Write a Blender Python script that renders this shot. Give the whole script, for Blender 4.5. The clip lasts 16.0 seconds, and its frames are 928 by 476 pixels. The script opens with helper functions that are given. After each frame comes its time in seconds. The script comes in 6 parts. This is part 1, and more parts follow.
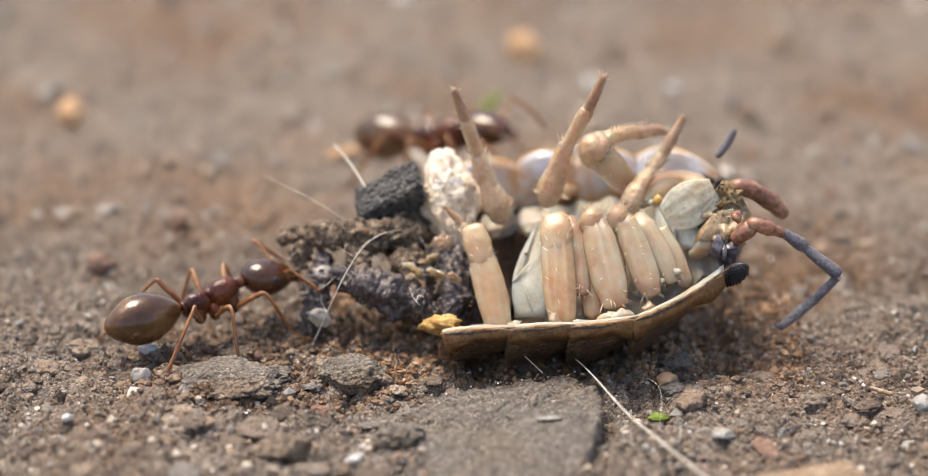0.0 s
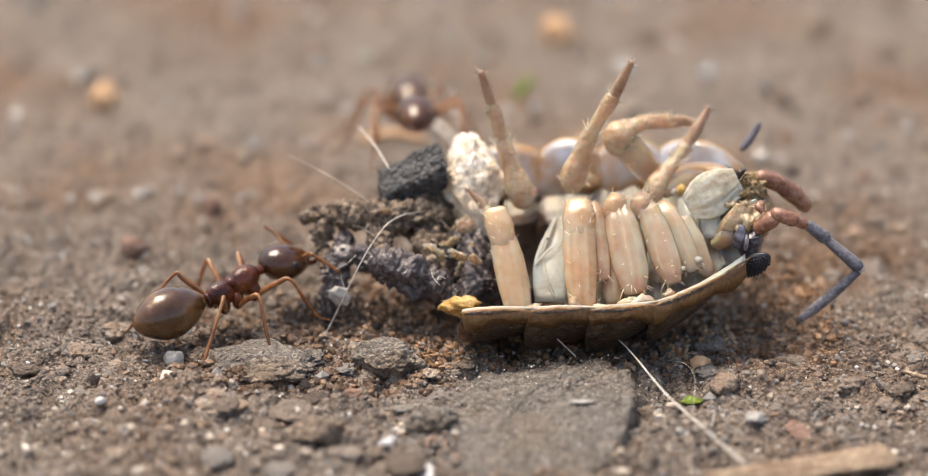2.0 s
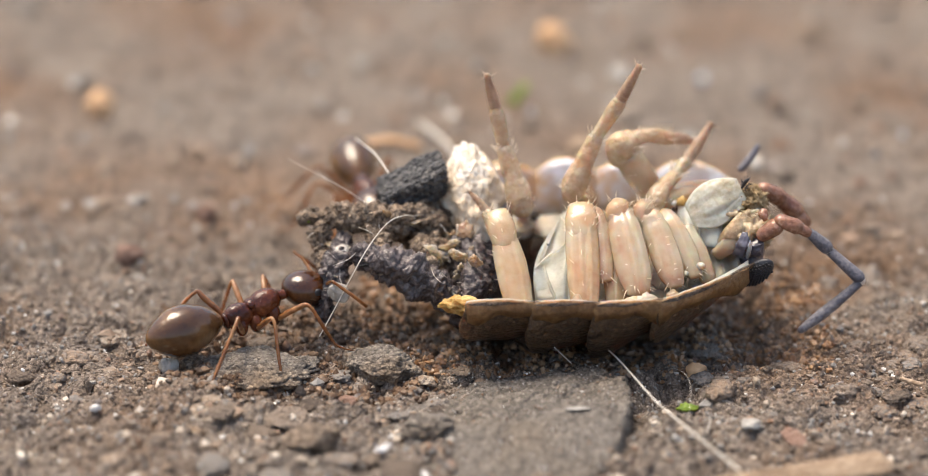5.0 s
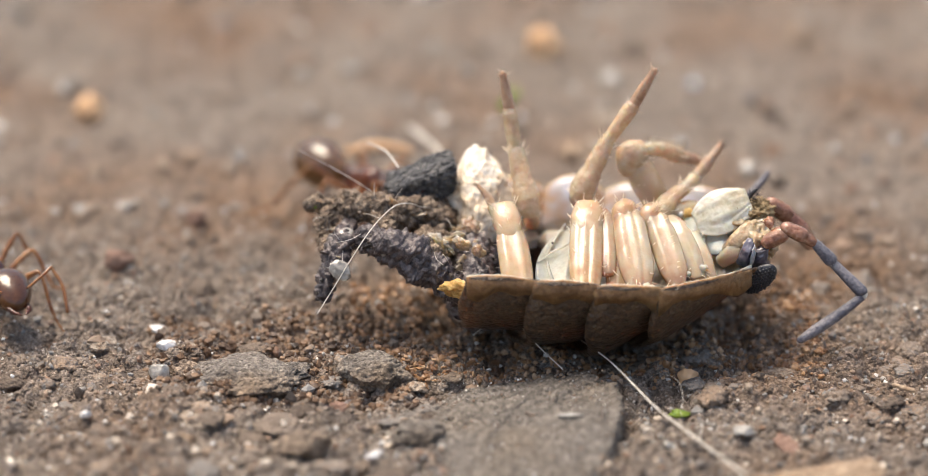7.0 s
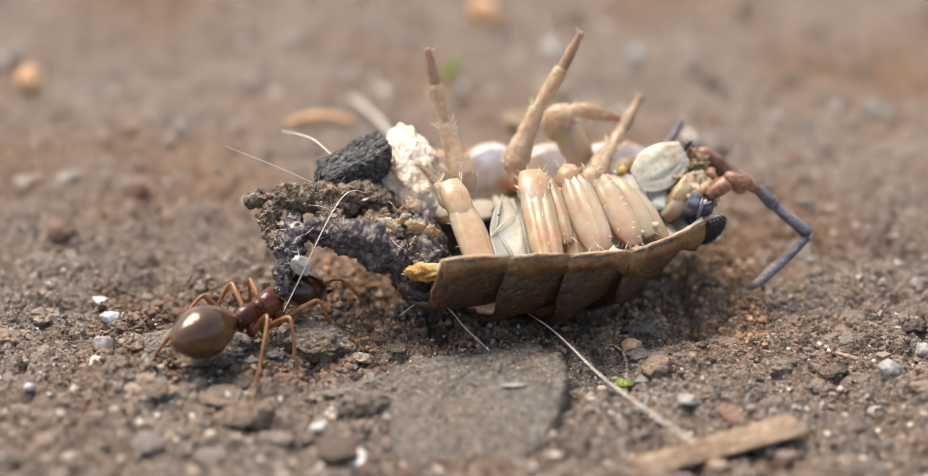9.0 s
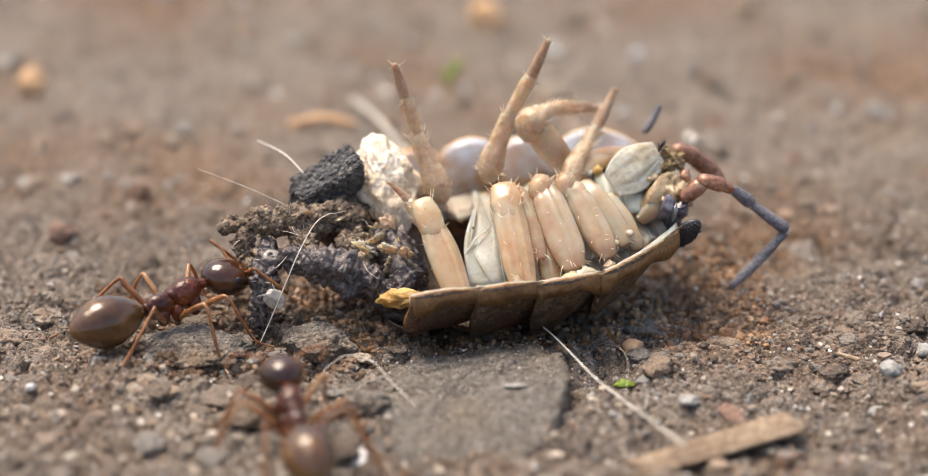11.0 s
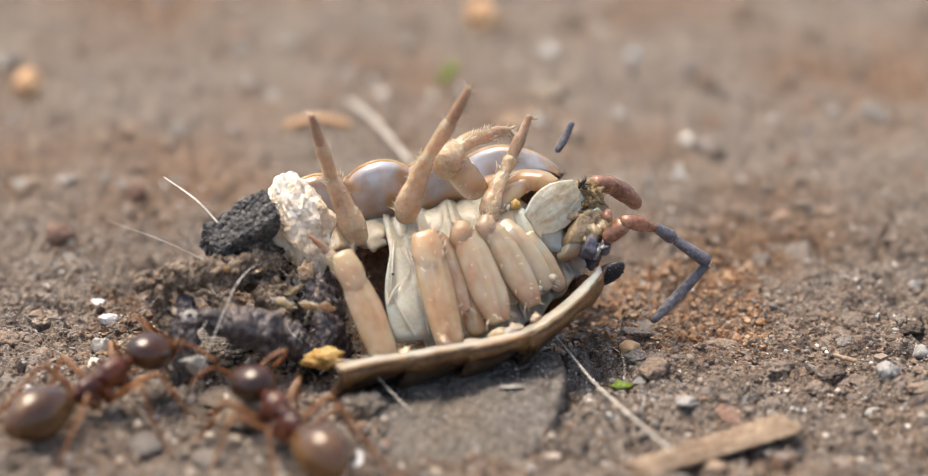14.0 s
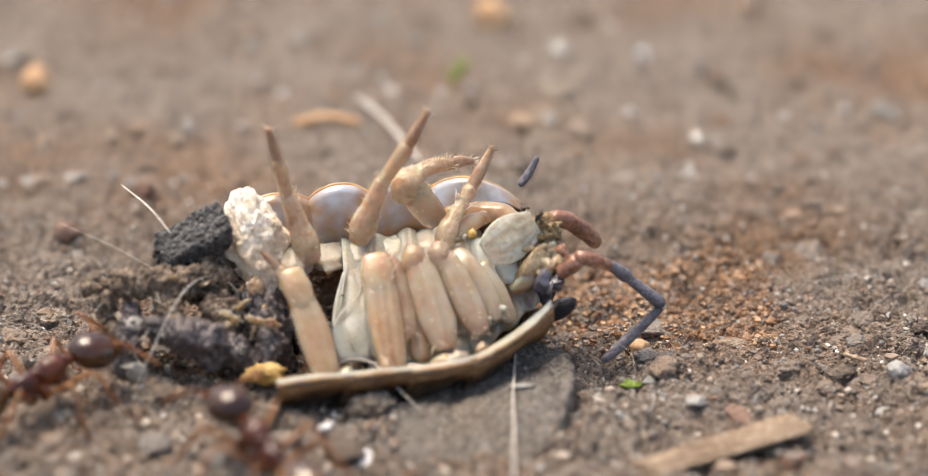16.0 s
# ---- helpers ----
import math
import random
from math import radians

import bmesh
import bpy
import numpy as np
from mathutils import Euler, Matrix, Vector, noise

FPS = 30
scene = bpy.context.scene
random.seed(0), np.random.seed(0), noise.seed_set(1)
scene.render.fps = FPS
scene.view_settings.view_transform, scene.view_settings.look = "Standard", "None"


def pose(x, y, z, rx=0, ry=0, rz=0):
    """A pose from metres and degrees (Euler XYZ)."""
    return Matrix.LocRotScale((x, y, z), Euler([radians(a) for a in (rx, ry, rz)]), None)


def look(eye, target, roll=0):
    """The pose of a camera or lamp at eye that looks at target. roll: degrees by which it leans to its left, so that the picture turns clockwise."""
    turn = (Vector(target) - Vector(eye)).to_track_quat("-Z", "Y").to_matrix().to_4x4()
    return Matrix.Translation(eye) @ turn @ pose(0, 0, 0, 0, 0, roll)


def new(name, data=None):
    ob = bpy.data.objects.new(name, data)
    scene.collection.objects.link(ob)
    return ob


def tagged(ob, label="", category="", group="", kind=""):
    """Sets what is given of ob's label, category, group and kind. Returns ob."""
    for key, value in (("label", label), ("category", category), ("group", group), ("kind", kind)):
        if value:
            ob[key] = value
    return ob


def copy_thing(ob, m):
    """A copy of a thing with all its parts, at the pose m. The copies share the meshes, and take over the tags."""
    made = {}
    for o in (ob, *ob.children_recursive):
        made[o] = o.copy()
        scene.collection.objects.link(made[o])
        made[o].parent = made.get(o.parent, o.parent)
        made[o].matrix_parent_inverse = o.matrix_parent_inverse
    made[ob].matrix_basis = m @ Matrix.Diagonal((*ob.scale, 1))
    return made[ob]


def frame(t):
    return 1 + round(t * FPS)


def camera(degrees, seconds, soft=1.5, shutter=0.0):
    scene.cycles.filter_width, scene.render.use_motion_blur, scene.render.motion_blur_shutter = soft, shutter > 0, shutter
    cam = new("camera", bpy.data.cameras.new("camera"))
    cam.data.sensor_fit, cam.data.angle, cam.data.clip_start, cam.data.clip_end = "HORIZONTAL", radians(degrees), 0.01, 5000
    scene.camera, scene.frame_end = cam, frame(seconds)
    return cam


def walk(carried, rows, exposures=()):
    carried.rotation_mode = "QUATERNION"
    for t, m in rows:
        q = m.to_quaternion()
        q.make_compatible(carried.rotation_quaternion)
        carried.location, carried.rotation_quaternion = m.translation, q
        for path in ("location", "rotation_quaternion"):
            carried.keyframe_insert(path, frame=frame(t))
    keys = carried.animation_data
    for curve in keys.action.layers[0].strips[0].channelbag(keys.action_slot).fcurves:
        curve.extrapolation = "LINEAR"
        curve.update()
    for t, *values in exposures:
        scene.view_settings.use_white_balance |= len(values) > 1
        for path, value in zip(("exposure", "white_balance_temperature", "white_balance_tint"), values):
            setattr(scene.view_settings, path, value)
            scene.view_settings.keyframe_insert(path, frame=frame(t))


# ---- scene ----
MM = 0.001


def aim(dx, dy, dz, yaw, tilt, lean):
    """Camera pose: offsets in millimetres from its stand, turns in degrees."""
    stand = pose((dx + 0.0) * MM, (-98.2 + dy) * MM, (45.8 + dz) * MM, 65.0 + tilt, 0, -yaw)
    return stand @ pose(0, 0, 0, 0, 0, lean)


cam = camera(12, 16.0, soft=0.8, shutter=0.2)
cam.data.dof.use_dof = True
cam.data.dof.focus_distance = 0.1018
cam.data.dof.aperture_fstop = 49.0
walk(cam, [
    (0.0, aim(-0.049, -0.055, 0.087, 0.43, 0.157, 0.121)),
    (0.5, aim(0.063, -0.064, 0.119, 0.225, 0.084, 0.04)),
    (1.0, aim(0.043, -0.019, 0.076, 0.092, 0.021, 0.022)),
    (1.5, aim(0.007, -0.007, 0.012, -0.004, -0.004, -0.011)),
    (2.0, aim(0.02, -0.034, 0.002, -0.088, -0.021, -0.079)),
    (2.5, aim(0.044, -0.083, -0.007, -0.177, -0.022, -0.132)),
    (3.0, aim(0.05, -0.113, -0.034, -0.234, -0.008, -0.2)),
    (3.5, aim(0.045, -0.119, -0.03, -0.226, 0.014, -0.154)),
    (4.0, aim(0.015, -0.08, -0.035, -0.176, 0.031, -0.113)),
    (4.5, aim(-0.016, -0.024, -0.049, -0.088, 0.065, -0.094)),
    (5.0, aim(-0.038, 0.016, -0.083, 0.013, 0.101, -0.063)),
    (7.3, aim(-0.166, 0.379, -0.205, 0.2, 0.149, 0.023)),
    (7.5, aim(-0.202, 0.408, -0.228, 0.2, 0.162, 0.013)),
    (7.6, aim(-0.229, 0.477, -0.165, 0.369, 0.021, 0.07)),
    (7.9, aim(-0.297, 0.59, -0.068, 1.141, -0.474, 0.226)),
    (8.0, aim(-0.306, 0.644, -0.004, 1.304, -0.519, 0.289)),
    (8.2, aim(-0.323, 0.609, -0.037, 1.248, -0.39, 0.271)),
    (10.5, aim(-0.404, 0.244, -0.161, 1.132, -0.233, 0.148)),
    (11.0, aim(-0.337, 0.246, -0.247, 1.117, -0.171, 0.165)),
    (11.5, aim(-0.433, 0.199, -0.301, 1.21, -0.124, 0.201)),
    (12.0, aim(-0.392, 0.244, -0.263, 1.203, -0.143, 0.209)),
    (12.5, aim(-0.389, 0.286, -0.236, 1.215, -0.166, 0.208)),
    (13.0, aim(-0.369, 0.282, -0.188, 1.203, -0.187, 0.182)),
    (13.5, aim(-0.494, 0.259, -0.22, 1.272, -0.168, 0.217)),
    (14.0, aim(-0.448, 0.274, -0.21, 1.234, -0.177, 0.207)),
    (14.5, aim(-0.382, 0.286, -0.218, 1.184, -0.166, 0.204)),
    (15.0, aim(-0.463, 0.279, -0.189, 1.198, -0.153, 0.216)),
    (15.5, aim(-0.785, 0.429, -0.207, 1.302, -0.164, 0.238)),
    (16.0, aim(-0.446, 0.563, -0.337, 1.102, -0.203, 0.237)),
], exposures=[(0.0, 1.2, 7200, 10), (16.0, 1.2, 7200, 10)])

# ---- light: bright overcast daylight ----
SUN_UP, SUN_ROUND = radians(69), radians(-46)
world = bpy.data.worlds.new("world")
scene.world = world
world.use_nodes = True
wn = world.node_tree.nodes
sky = wn.new("ShaderNodeTexSky")
sky.sky_type = "NISHITA"
sky.sun_disc = False
sky.sun_elevation = SUN_UP
sky.sun_rotation = SUN_ROUND
sky.air_density = 1.0
sky.dust_density = 4.0
world.node_tree.links.new(sky.outputs[0], wn["Background"].inputs[0])
wn["Background"].inputs[1].default_value = 0.11
sun_data = bpy.data.lights.new("sun", "SUN")
sun_data.energy = 1.6
sun_data.angle = radians(32)
sun_data.color = (1.0, 0.93, 0.84)
sun = new("sun", sun_data)
sun.matrix_world = look((math.sin(SUN_ROUND) * math.cos(SUN_UP), math.cos(SUN_ROUND) * math.cos(SUN_UP), math.sin(SUN_UP)), (0, 0, 0))


# ---- materials ----
def material(name, stops, scale=1500.0, rough=0.6, bump=0.0, bump_scale=4000.0, sss=0.0, coat=0.0, island=False,
             objects=False, speck=0.0, speck_scale=9000.0, fine=0.5, metal=0.0, trans=0.0, spec=0.5, detail=6.0, tint=None, tint_scale=170.0, deep=0.0007, ior=1.5):
    """A node material: a colour ramp over noise (or over random pieces), fine relief, gloss, translucency."""
    m = bpy.data.materials.new(name)
    m.use_nodes = True
    nt = m.node_tree
    n, l = nt.nodes, nt.links
    b = n["Principled BSDF"]
    tc = n.new("ShaderNodeTexCoord")
    noise_a = n.new("ShaderNodeTexNoise")
    noise_a.inputs["Scale"].default_value = scale
    noise_a.inputs["Detail"].default_value = detail
    noise_a.inputs["Roughness"].default_value = 0.62
    l.new(tc.outputs["Object"], noise_a.inputs["Vector"])
    noise_b = n.new("ShaderNodeTexNoise")
    noise_b.inputs["Scale"].default_value = scale * 7.3
    noise_b.inputs["Detail"].default_value = 4.0
    l.new(tc.outputs["Object"], noise_b.inputs["Vector"])
    mix = n.new("ShaderNodeMix")
    mix.inputs["Factor"].default_value = 0.35 * fine
    l.new(noise_a.outputs["Fac"], mix.inputs["A"])
    l.new(noise_b.outputs["Fac"], mix.inputs["B"])
    value = mix.outputs["Result"]
    if speck:
        cells = []
        for k, size in enumerate((speck_scale, speck_scale * 2.9)):
            cell = n.new("ShaderNodeTexVoronoi")
            cell.inputs["Scale"].default_value = size
            l.new(tc.outputs["Object"], cell.inputs["Vector"])
            sep = n.new("ShaderNodeSeparateColor")
            l.new(cell.outputs["Color"], sep.inputs["Color"])
            cells.append((cell, sep.outputs[0]))
            blend = n.new("ShaderNodeMix")
            blend.inputs["Factor"].default_value = speck * (0.6 if k else 1.0)
            l.new(value, blend.inputs["A"])
            l.new(sep.outputs[0], blend.inputs["B"])
            value = blend.outputs["Result"]
    if island or objects:
        if island:
            geo = n.new("ShaderNodeNewGeometry")
            pick = geo.outputs["Random Per Island"]
        else:
            info = n.new("ShaderNodeObjectInfo")
            pick = info.outputs["Random"]
        mix2 = n.new("ShaderNodeMix")
        mix2.inputs["Factor"].default_value = 0.72
        l.new(value, mix2.inputs["A"])
        l.new(pick, mix2.inputs["B"])
        value = mix2.outputs["Result"]
    ramp = n.new("ShaderNodeValToRGB")
    e = ramp.color_ramp.elements
    while len(e) < len(stops):
        e.new(0.5)
    for el, (p, c) in zip(e, stops):
        el.position = p if (island or objects) else 0.5 + (p - 0.5) * (0.62 + speck)
        el.color = (*c, 1)
    l.new(value, ramp.inputs["Fac"])
    colour = ramp.outputs["Color"]
    if tint:
        patch = n.new("ShaderNodeTexNoise")
        patch.inputs["Scale"].default_value = tint_scale
        patch.inputs["Detail"].default_value = 5.0
        l.new(tc.outputs["Object"], patch.inputs["Vector"])
        span = n.new("ShaderNodeMapRange")
        span.inputs["From Min"].default_value = 0.45
        span.inputs["From Max"].default_value = 0.68
        l.new(patch.outputs["Fac"], span.inputs["Value"])
        dye = n.new("ShaderNodeMix")
        dye.data_type = "RGBA"
        dye.blend_type = "MULTIPLY"
        l.new(span.outputs["Result"], dye.inputs[0])
        l.new(colour, dye.inputs[6])
        dye.inputs[7].default_value = (*tint, 1)
        colour = dye.outputs[2]
    l.new(colour, b.inputs["Base Color"])
    b.inputs["Roughness"].default_value = rough
    b.inputs["Metallic"].default_value = metal
    b.inputs["Specular IOR Level"].default_value = spec
    b.inputs["Coat Weight"].default_value = coat
    b.inputs["Coat Roughness"].default_value = 0.12
    b.inputs["Transmission Weight"].default_value = trans
    b.inputs["IOR"].default_value = ior
    if sss:
        b.inputs["Subsurface Weight"].default_value = sss
        b.inputs["Subsurface Radius"].default_value = (1.0, 0.6, 0.35)
        b.inputs["Subsurface Scale"].default_value = deep
    if bump:
        noise_c = n.new("ShaderNodeTexNoise")
        noise_c.inputs["Scale"].default_value = bump_scale
        noise_c.inputs["Detail"].default_value = 5.0
        l.new(tc.outputs["Object"], noise_c.inputs["Vector"])
        bp = n.new("ShaderNodeBump")
        bp.inputs["Strength"].default_value = 1.0
        bp.inputs["Distance"].default_value = bump * MM
        relief = noise_c.outputs["Fac"]
        if speck:
            both = n.new("ShaderNodeMath")
            both.operation = "MULTIPLY_ADD"
            l.new(cells[0][0].outputs["Distance"], both.inputs[0])
            both.inputs[1].default_value = -0.35
            l.new(relief, both.inputs[2])
            relief = both.outputs[0]
        l.new(relief, bp.inputs["Height"])
        l.new(bp.outputs["Normal"], b.inputs["Normal"])
    return m


SOIL = material("soil", [(0.1, (0.038, 0.029, 0.022)), (0.32, (0.13, 0.101, 0.080)), (0.52, (0.225, 0.18, 0.144)), (0.68, (0.34, 0.278, 0.228)),
                         (0.9, (0.72, 0.66, 0.59))], scale=430, rough=0.8, bump=0.22, bump_scale=12000, fine=1.0, detail=10, speck=0.52, speck_scale=9000,
                tint=(0.90, 0.66, 0.47), tint_scale=170)
GRIT = material("grit", [(0.1, (0.05, 0.038, 0.03)), (0.25, (0.15, 0.112, 0.085)), (0.42, (0.22, 0.175, 0.138)), (0.56, (0.30, 0.22, 0.155)), (0.66, (0.25, 0.14, 0.085)),
                         (0.74, (0.20, 0.195, 0.19)), (0.84, (0.33, 0.31, 0.28)), (0.93, (0.60, 0.55, 0.48))], scale=3000, rough=0.55, bump=0.04, bump_scale=9000, island=True)
STONY = material("gritty_stone", [(0.15, (0.07, 0.056, 0.045)), (0.36, (0.145, 0.122, 0.102)), (0.52, (0.205, 0.179, 0.154)), (0.7, (0.30, 0.26, 0.215)), (0.9, (0.66, 0.61, 0.54))], scale=900, rough=0.75,
                 bump=0.22, bump_scale=9000, fine=1.0, detail=9, speck=0.55, speck_scale=8500, tint=(1.0, 0.82, 0.64), tint_scale=420)
CLODS = material("crumb_soil", [(0.1, (0.08, 0.058, 0.044)), (0.3, (0.17, 0.128, 0.096)), (0.5, (0.24, 0.186, 0.144)), (0.64, (0.23, 0.215, 0.20)), (0.78, (0.29, 0.20, 0.135)), (0.92, (0.44, 0.385, 0.32))],
                 scale=2600, rough=0.8, bump=0.2, bump_scale=9000, island=True, fine=1.0, detail=8, speck=0.5, speck_scale=9000)
PALE = material("pale_grit", [(0.2, (0.36, 0.33, 0.29)), (0.5, (0.55, 0.52, 0.47)), (0.8, (0.80, 0.78, 0.74))], scale=3000, rough=0.35, coat=0.3, island=True)
FLAKE = material("flake_stone", [(0.15, (0.05, 0.042, 0.035)), (0.38, (0.11, 0.095, 0.081)), (0.56, (0.165, 0.144, 0.124)), (0.78, (0.30, 0.27, 0.235))], scale=900, rough=0.7,
                 bump=0.16, bump_scale=9000, fine=1.0, detail=9, speck=0.52, speck_scale=9500, tint=(1.0, 0.94, 0.86), tint_scale=350)
CREAM = material("cream_cuticle", [(0.2, (0.497, 0.277, 0.144)), (0.38, (0.629, 0.429, 0.264)), (0.52, (0.692, 0.529, 0.361)), (0.75, (0.736, 0.622, 0.481))], scale=750, rough=0.12,
                 bump=0.05, bump_scale=2600, sss=0.85, coat=0.5, fine=0.4, detail=3, trans=0.36, ior=1.4, deep=0.0007)
LEGTAN = material("tan_leg_cuticle", [(0.12, (0.351, 0.207, 0.125)), (0.35, (0.579, 0.412, 0.267)), (0.6, (0.684, 0.55, 0.392)), (0.85, (0.755, 0.67, 0.552))], scale=2000, rough=0.2,
                  bump=0.09, bump_scale=4200, sss=0.8, coat=0.3, fine=0.8, trans=0.28, ior=1.4, deep=0.0006, speck=0.1, speck_scale=6000)
FOLDED = material("folded_foot", [(0.2, (0.432, 0.216, 0.137)), (0.38, (0.597, 0.381, 0.257)), (0.5, (0.666, 0.506, 0.353)), (0.72, (0.718, 0.614, 0.481))], scale=650, rough=0.12,
                  bump=0.05, bump_scale=2600, sss=0.85, coat=0.5, fine=0.4, detail=3, trans=0.38, ior=1.4, deep=0.0007)
TANSHIN = material("tan_shin", [(0.2, (0.386, 0.202, 0.128)), (0.38, (0.553, 0.349, 0.239)), (0.52, (0.649, 0.481, 0.334)), (0.75, (0.719, 0.612, 0.47))], scale=800, rough=0.14,
                   bump=0.05, bump_scale=2600, sss=0.8, coat=0.4, fine=0.5, detail=3, trans=0.38, ior=1.4, deep=0.0006)
FLESH = material("inner_flesh", [(0.1, (0.34, 0.19, 0.17)), (0.32, (0.66, 0.44, 0.35)), (0.44, (0.92, 0.70, 0.51)), (0.6, (0.96, 0.83, 0.66)), (0.85, (0.97, 0.93, 0.85))], scale=800, rough=0.4, bump=0.03, bump_scale=2500,
                 sss=0.4, deep=0.0003, fine=0.8)
TIP = material("brown_leg_cuticle", [(0.2, (0.27, 0.15, 0.10)), (0.45, (0.46, 0.30, 0.20)), (0.75, (0.68, 0.52, 0.38))], scale=1800, rough=0.3,
               bump=0.06, bump_scale=5000, sss=0.5, trans=0.3, ior=1.4, deep=0.0003, fine=1.0)
SPINE = material("pale_bristle", [(0.3, (0.62, 0.46, 0.30)), (0.7, (0.88, 0.78, 0.62))], rough=0.35)
PLATE = material("tergite_cuticle", [(0.15, (0.016, 0.010, 0.007)), (0.38, (0.050, 0.030, 0.018)), (0.56, (0.092, 0.056, 0.031)), (0.75, (0.16, 0.098, 0.055)), (0.92, (0.27, 0.185, 0.115))],
                 scale=600, rough=0.4, bump=0.11, bump_scale=5000, sss=0.3, coat=0.15, fine=1.0, speck=0.3, speck_scale=9000, deep=0.0003)
# Near rims: the real paler margin, in a browner copy for their dimmer side
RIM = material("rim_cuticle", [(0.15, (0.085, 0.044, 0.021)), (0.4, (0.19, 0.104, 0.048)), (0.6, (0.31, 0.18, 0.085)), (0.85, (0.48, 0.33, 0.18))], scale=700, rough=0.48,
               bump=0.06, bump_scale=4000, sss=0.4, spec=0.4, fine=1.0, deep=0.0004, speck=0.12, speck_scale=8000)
BELLY = material("belly_membrane", [(0.15, (0.287, 0.235, 0.177)), (0.4, (0.422, 0.369, 0.299)), (0.6, (0.513, 0.47, 0.401)), (0.85, (0.603, 0.569, 0.51))], scale=1300, rough=0.42,
                 bump=0.04, bump_scale=2600, sss=0.8, coat=0.1, fine=0.8, trans=0.12, ior=1.4, deep=0.0006)
# Bluish-white stops paint the sky's reflection over the membrane's own orange-brown
BLUE_SHEEN = material("blue_sheen_membrane", [(0.12, (0.30, 0.14, 0.06)), (0.38, (0.46, 0.28, 0.16)), (0.50, (0.50, 0.46, 0.46)), (0.62, (0.64, 0.68, 0.78)), (0.90, (0.76, 0.74, 0.76))], scale=480, rough=0.2,
                bump=0.02, bump_scale=2500, sss=0.3, coat=0.5, detail=3, fine=0.4, trans=0.25, deep=0.0003)
# Far rims: paler copy of RIM, the far side's brightness put into colour
LIT_FARRIM = material("lit_far_rim_cuticle", [(0.15, (0.40, 0.23, 0.11)), (0.45, (0.60, 0.42, 0.25)), (0.75, (0.82, 0.70, 0.54))], scale=600, rough=0.26, sss=0.6, coat=0.4, trans=0.2, deep=0.0004)
PEARL = material("pearly_scale", [(0.15, (0.38, 0.301, 0.187)), (0.4, (0.612, 0.54, 0.404)), (0.6, (0.77, 0.727, 0.612)), (0.82, (0.908, 0.883, 0.799))], scale=1000, rough=0.22,
                 bump=0.08, bump_scale=2600, sss=0.4, coat=0.4, fine=1.0, deep=0.0004, trans=0.15)
HEAD = material("head_cuticle", [(0.15, (0.10, 0.06, 0.03)), (0.35, (0.24, 0.16, 0.085)), (0.5, (0.40, 0.29, 0.17)), (0.65, (0.50, 0.38, 0.25)), (0.85, (0.68, 0.57, 0.43))],
                scale=1500, rough=0.35, bump=0.08, bump_scale=4500, sss=0.4, coat=0.25, fine=1.0)
PURPLE = material("slate_cuticle", [(0.2, (0.03, 0.028, 0.038)), (0.45, (0.085, 0.08, 0.105)), (0.65, (0.17, 0.165, 0.215)), (0.85, (0.40, 0.38, 0.40))], scale=1100, rough=0.28,
                  bump=0.03, bump_scale=4000, coat=0.4)
EYE = material("black_eye", [(0.3, (0.010, 0.010, 0.013)), (0.7, (0.035, 0.035, 0.042))], rough=0.4, coat=0.1)
FEELER = material("slate_feeler", [(0.2, (0.045, 0.043, 0.055)), (0.45, (0.10, 0.098, 0.12)), (0.7, (0.24, 0.225, 0.24))], scale=2000, rough=0.42,
                  bump=0.05, bump_scale=9000, fine=1.0)
FEELER_RED = material("rusty_feeler", [(0.2, (0.10, 0.036, 0.02)), (0.42, (0.24, 0.10, 0.058)), (0.6, (0.40, 0.20, 0.125)), (0.82, (0.64, 0.44, 0.33))], scale=1300, rough=0.2,
                      bump=0.07, bump_scale=4000, sss=0.4, coat=0.4, trans=0.2, fine=1.0, deep=0.0003)
RING = material("pale_joint", [(0.3, (0.5, 0.45, 0.38)), (0.7, (0.78, 0.74, 0.68))], scale=2500, rough=0.35, sss=0.3)
ANT_RED = material("ant_thorax", [(0.2, (0.018, 0.003, 0.001)), (0.45, (0.060, 0.011, 0.003)), (0.65, (0.13, 0.030, 0.007)), (0.85, (0.26, 0.085, 0.025))], scale=1100, rough=0.2,
                   bump=0.07, bump_scale=5000, coat=0.3, spec=0.4)
ANT_DARK = material("ant_gaster", [(0.22, (0.024, 0.00912, 0.0035)), (0.42, (0.088, 0.038, 0.0119)), (0.55, (0.184, 0.0912, 0.0294)), (0.72, (0.336, 0.19, 0.07))], scale=330, rough=0.12,
                    bump=0.01, bump_scale=9000, coat=0.5, fine=0.5, spec=0.5, sss=0.2, deep=0.0003)
ANT_HEAD = material("ant_head", [(0.2, (0.010, 0.003, 0.001)), (0.45, (0.034, 0.010, 0.003)), (0.65, (0.075, 0.026, 0.008)), (0.85, (0.17, 0.07, 0.024))], scale=700, rough=0.12,
                    bump=0.01, bump_scale=9000, coat=0.4, spec=0.5)
ANT_LEG = material("ant_leg", [(0.2, (0.09, 0.032, 0.010)), (0.45, (0.20, 0.085, 0.030)), (0.7, (0.36, 0.19, 0.085))], scale=1200, rough=0.26, sss=0.4, coat=0.3, deep=0.0003)
DARKSOIL = material("dark_clod", [(0.15, (0.014, 0.011, 0.012)), (0.4, (0.05, 0.040, 0.042)), (0.55, (0.10, 0.08, 0.08)), (0.72, (0.22, 0.18, 0.165)), (0.9, (0.62, 0.57, 0.52))],
                    scale=900, rough=0.34, bump=0.16, bump_scale=4500, fine=1.0, speck=0.26, speck_scale=6000, coat=0.2)
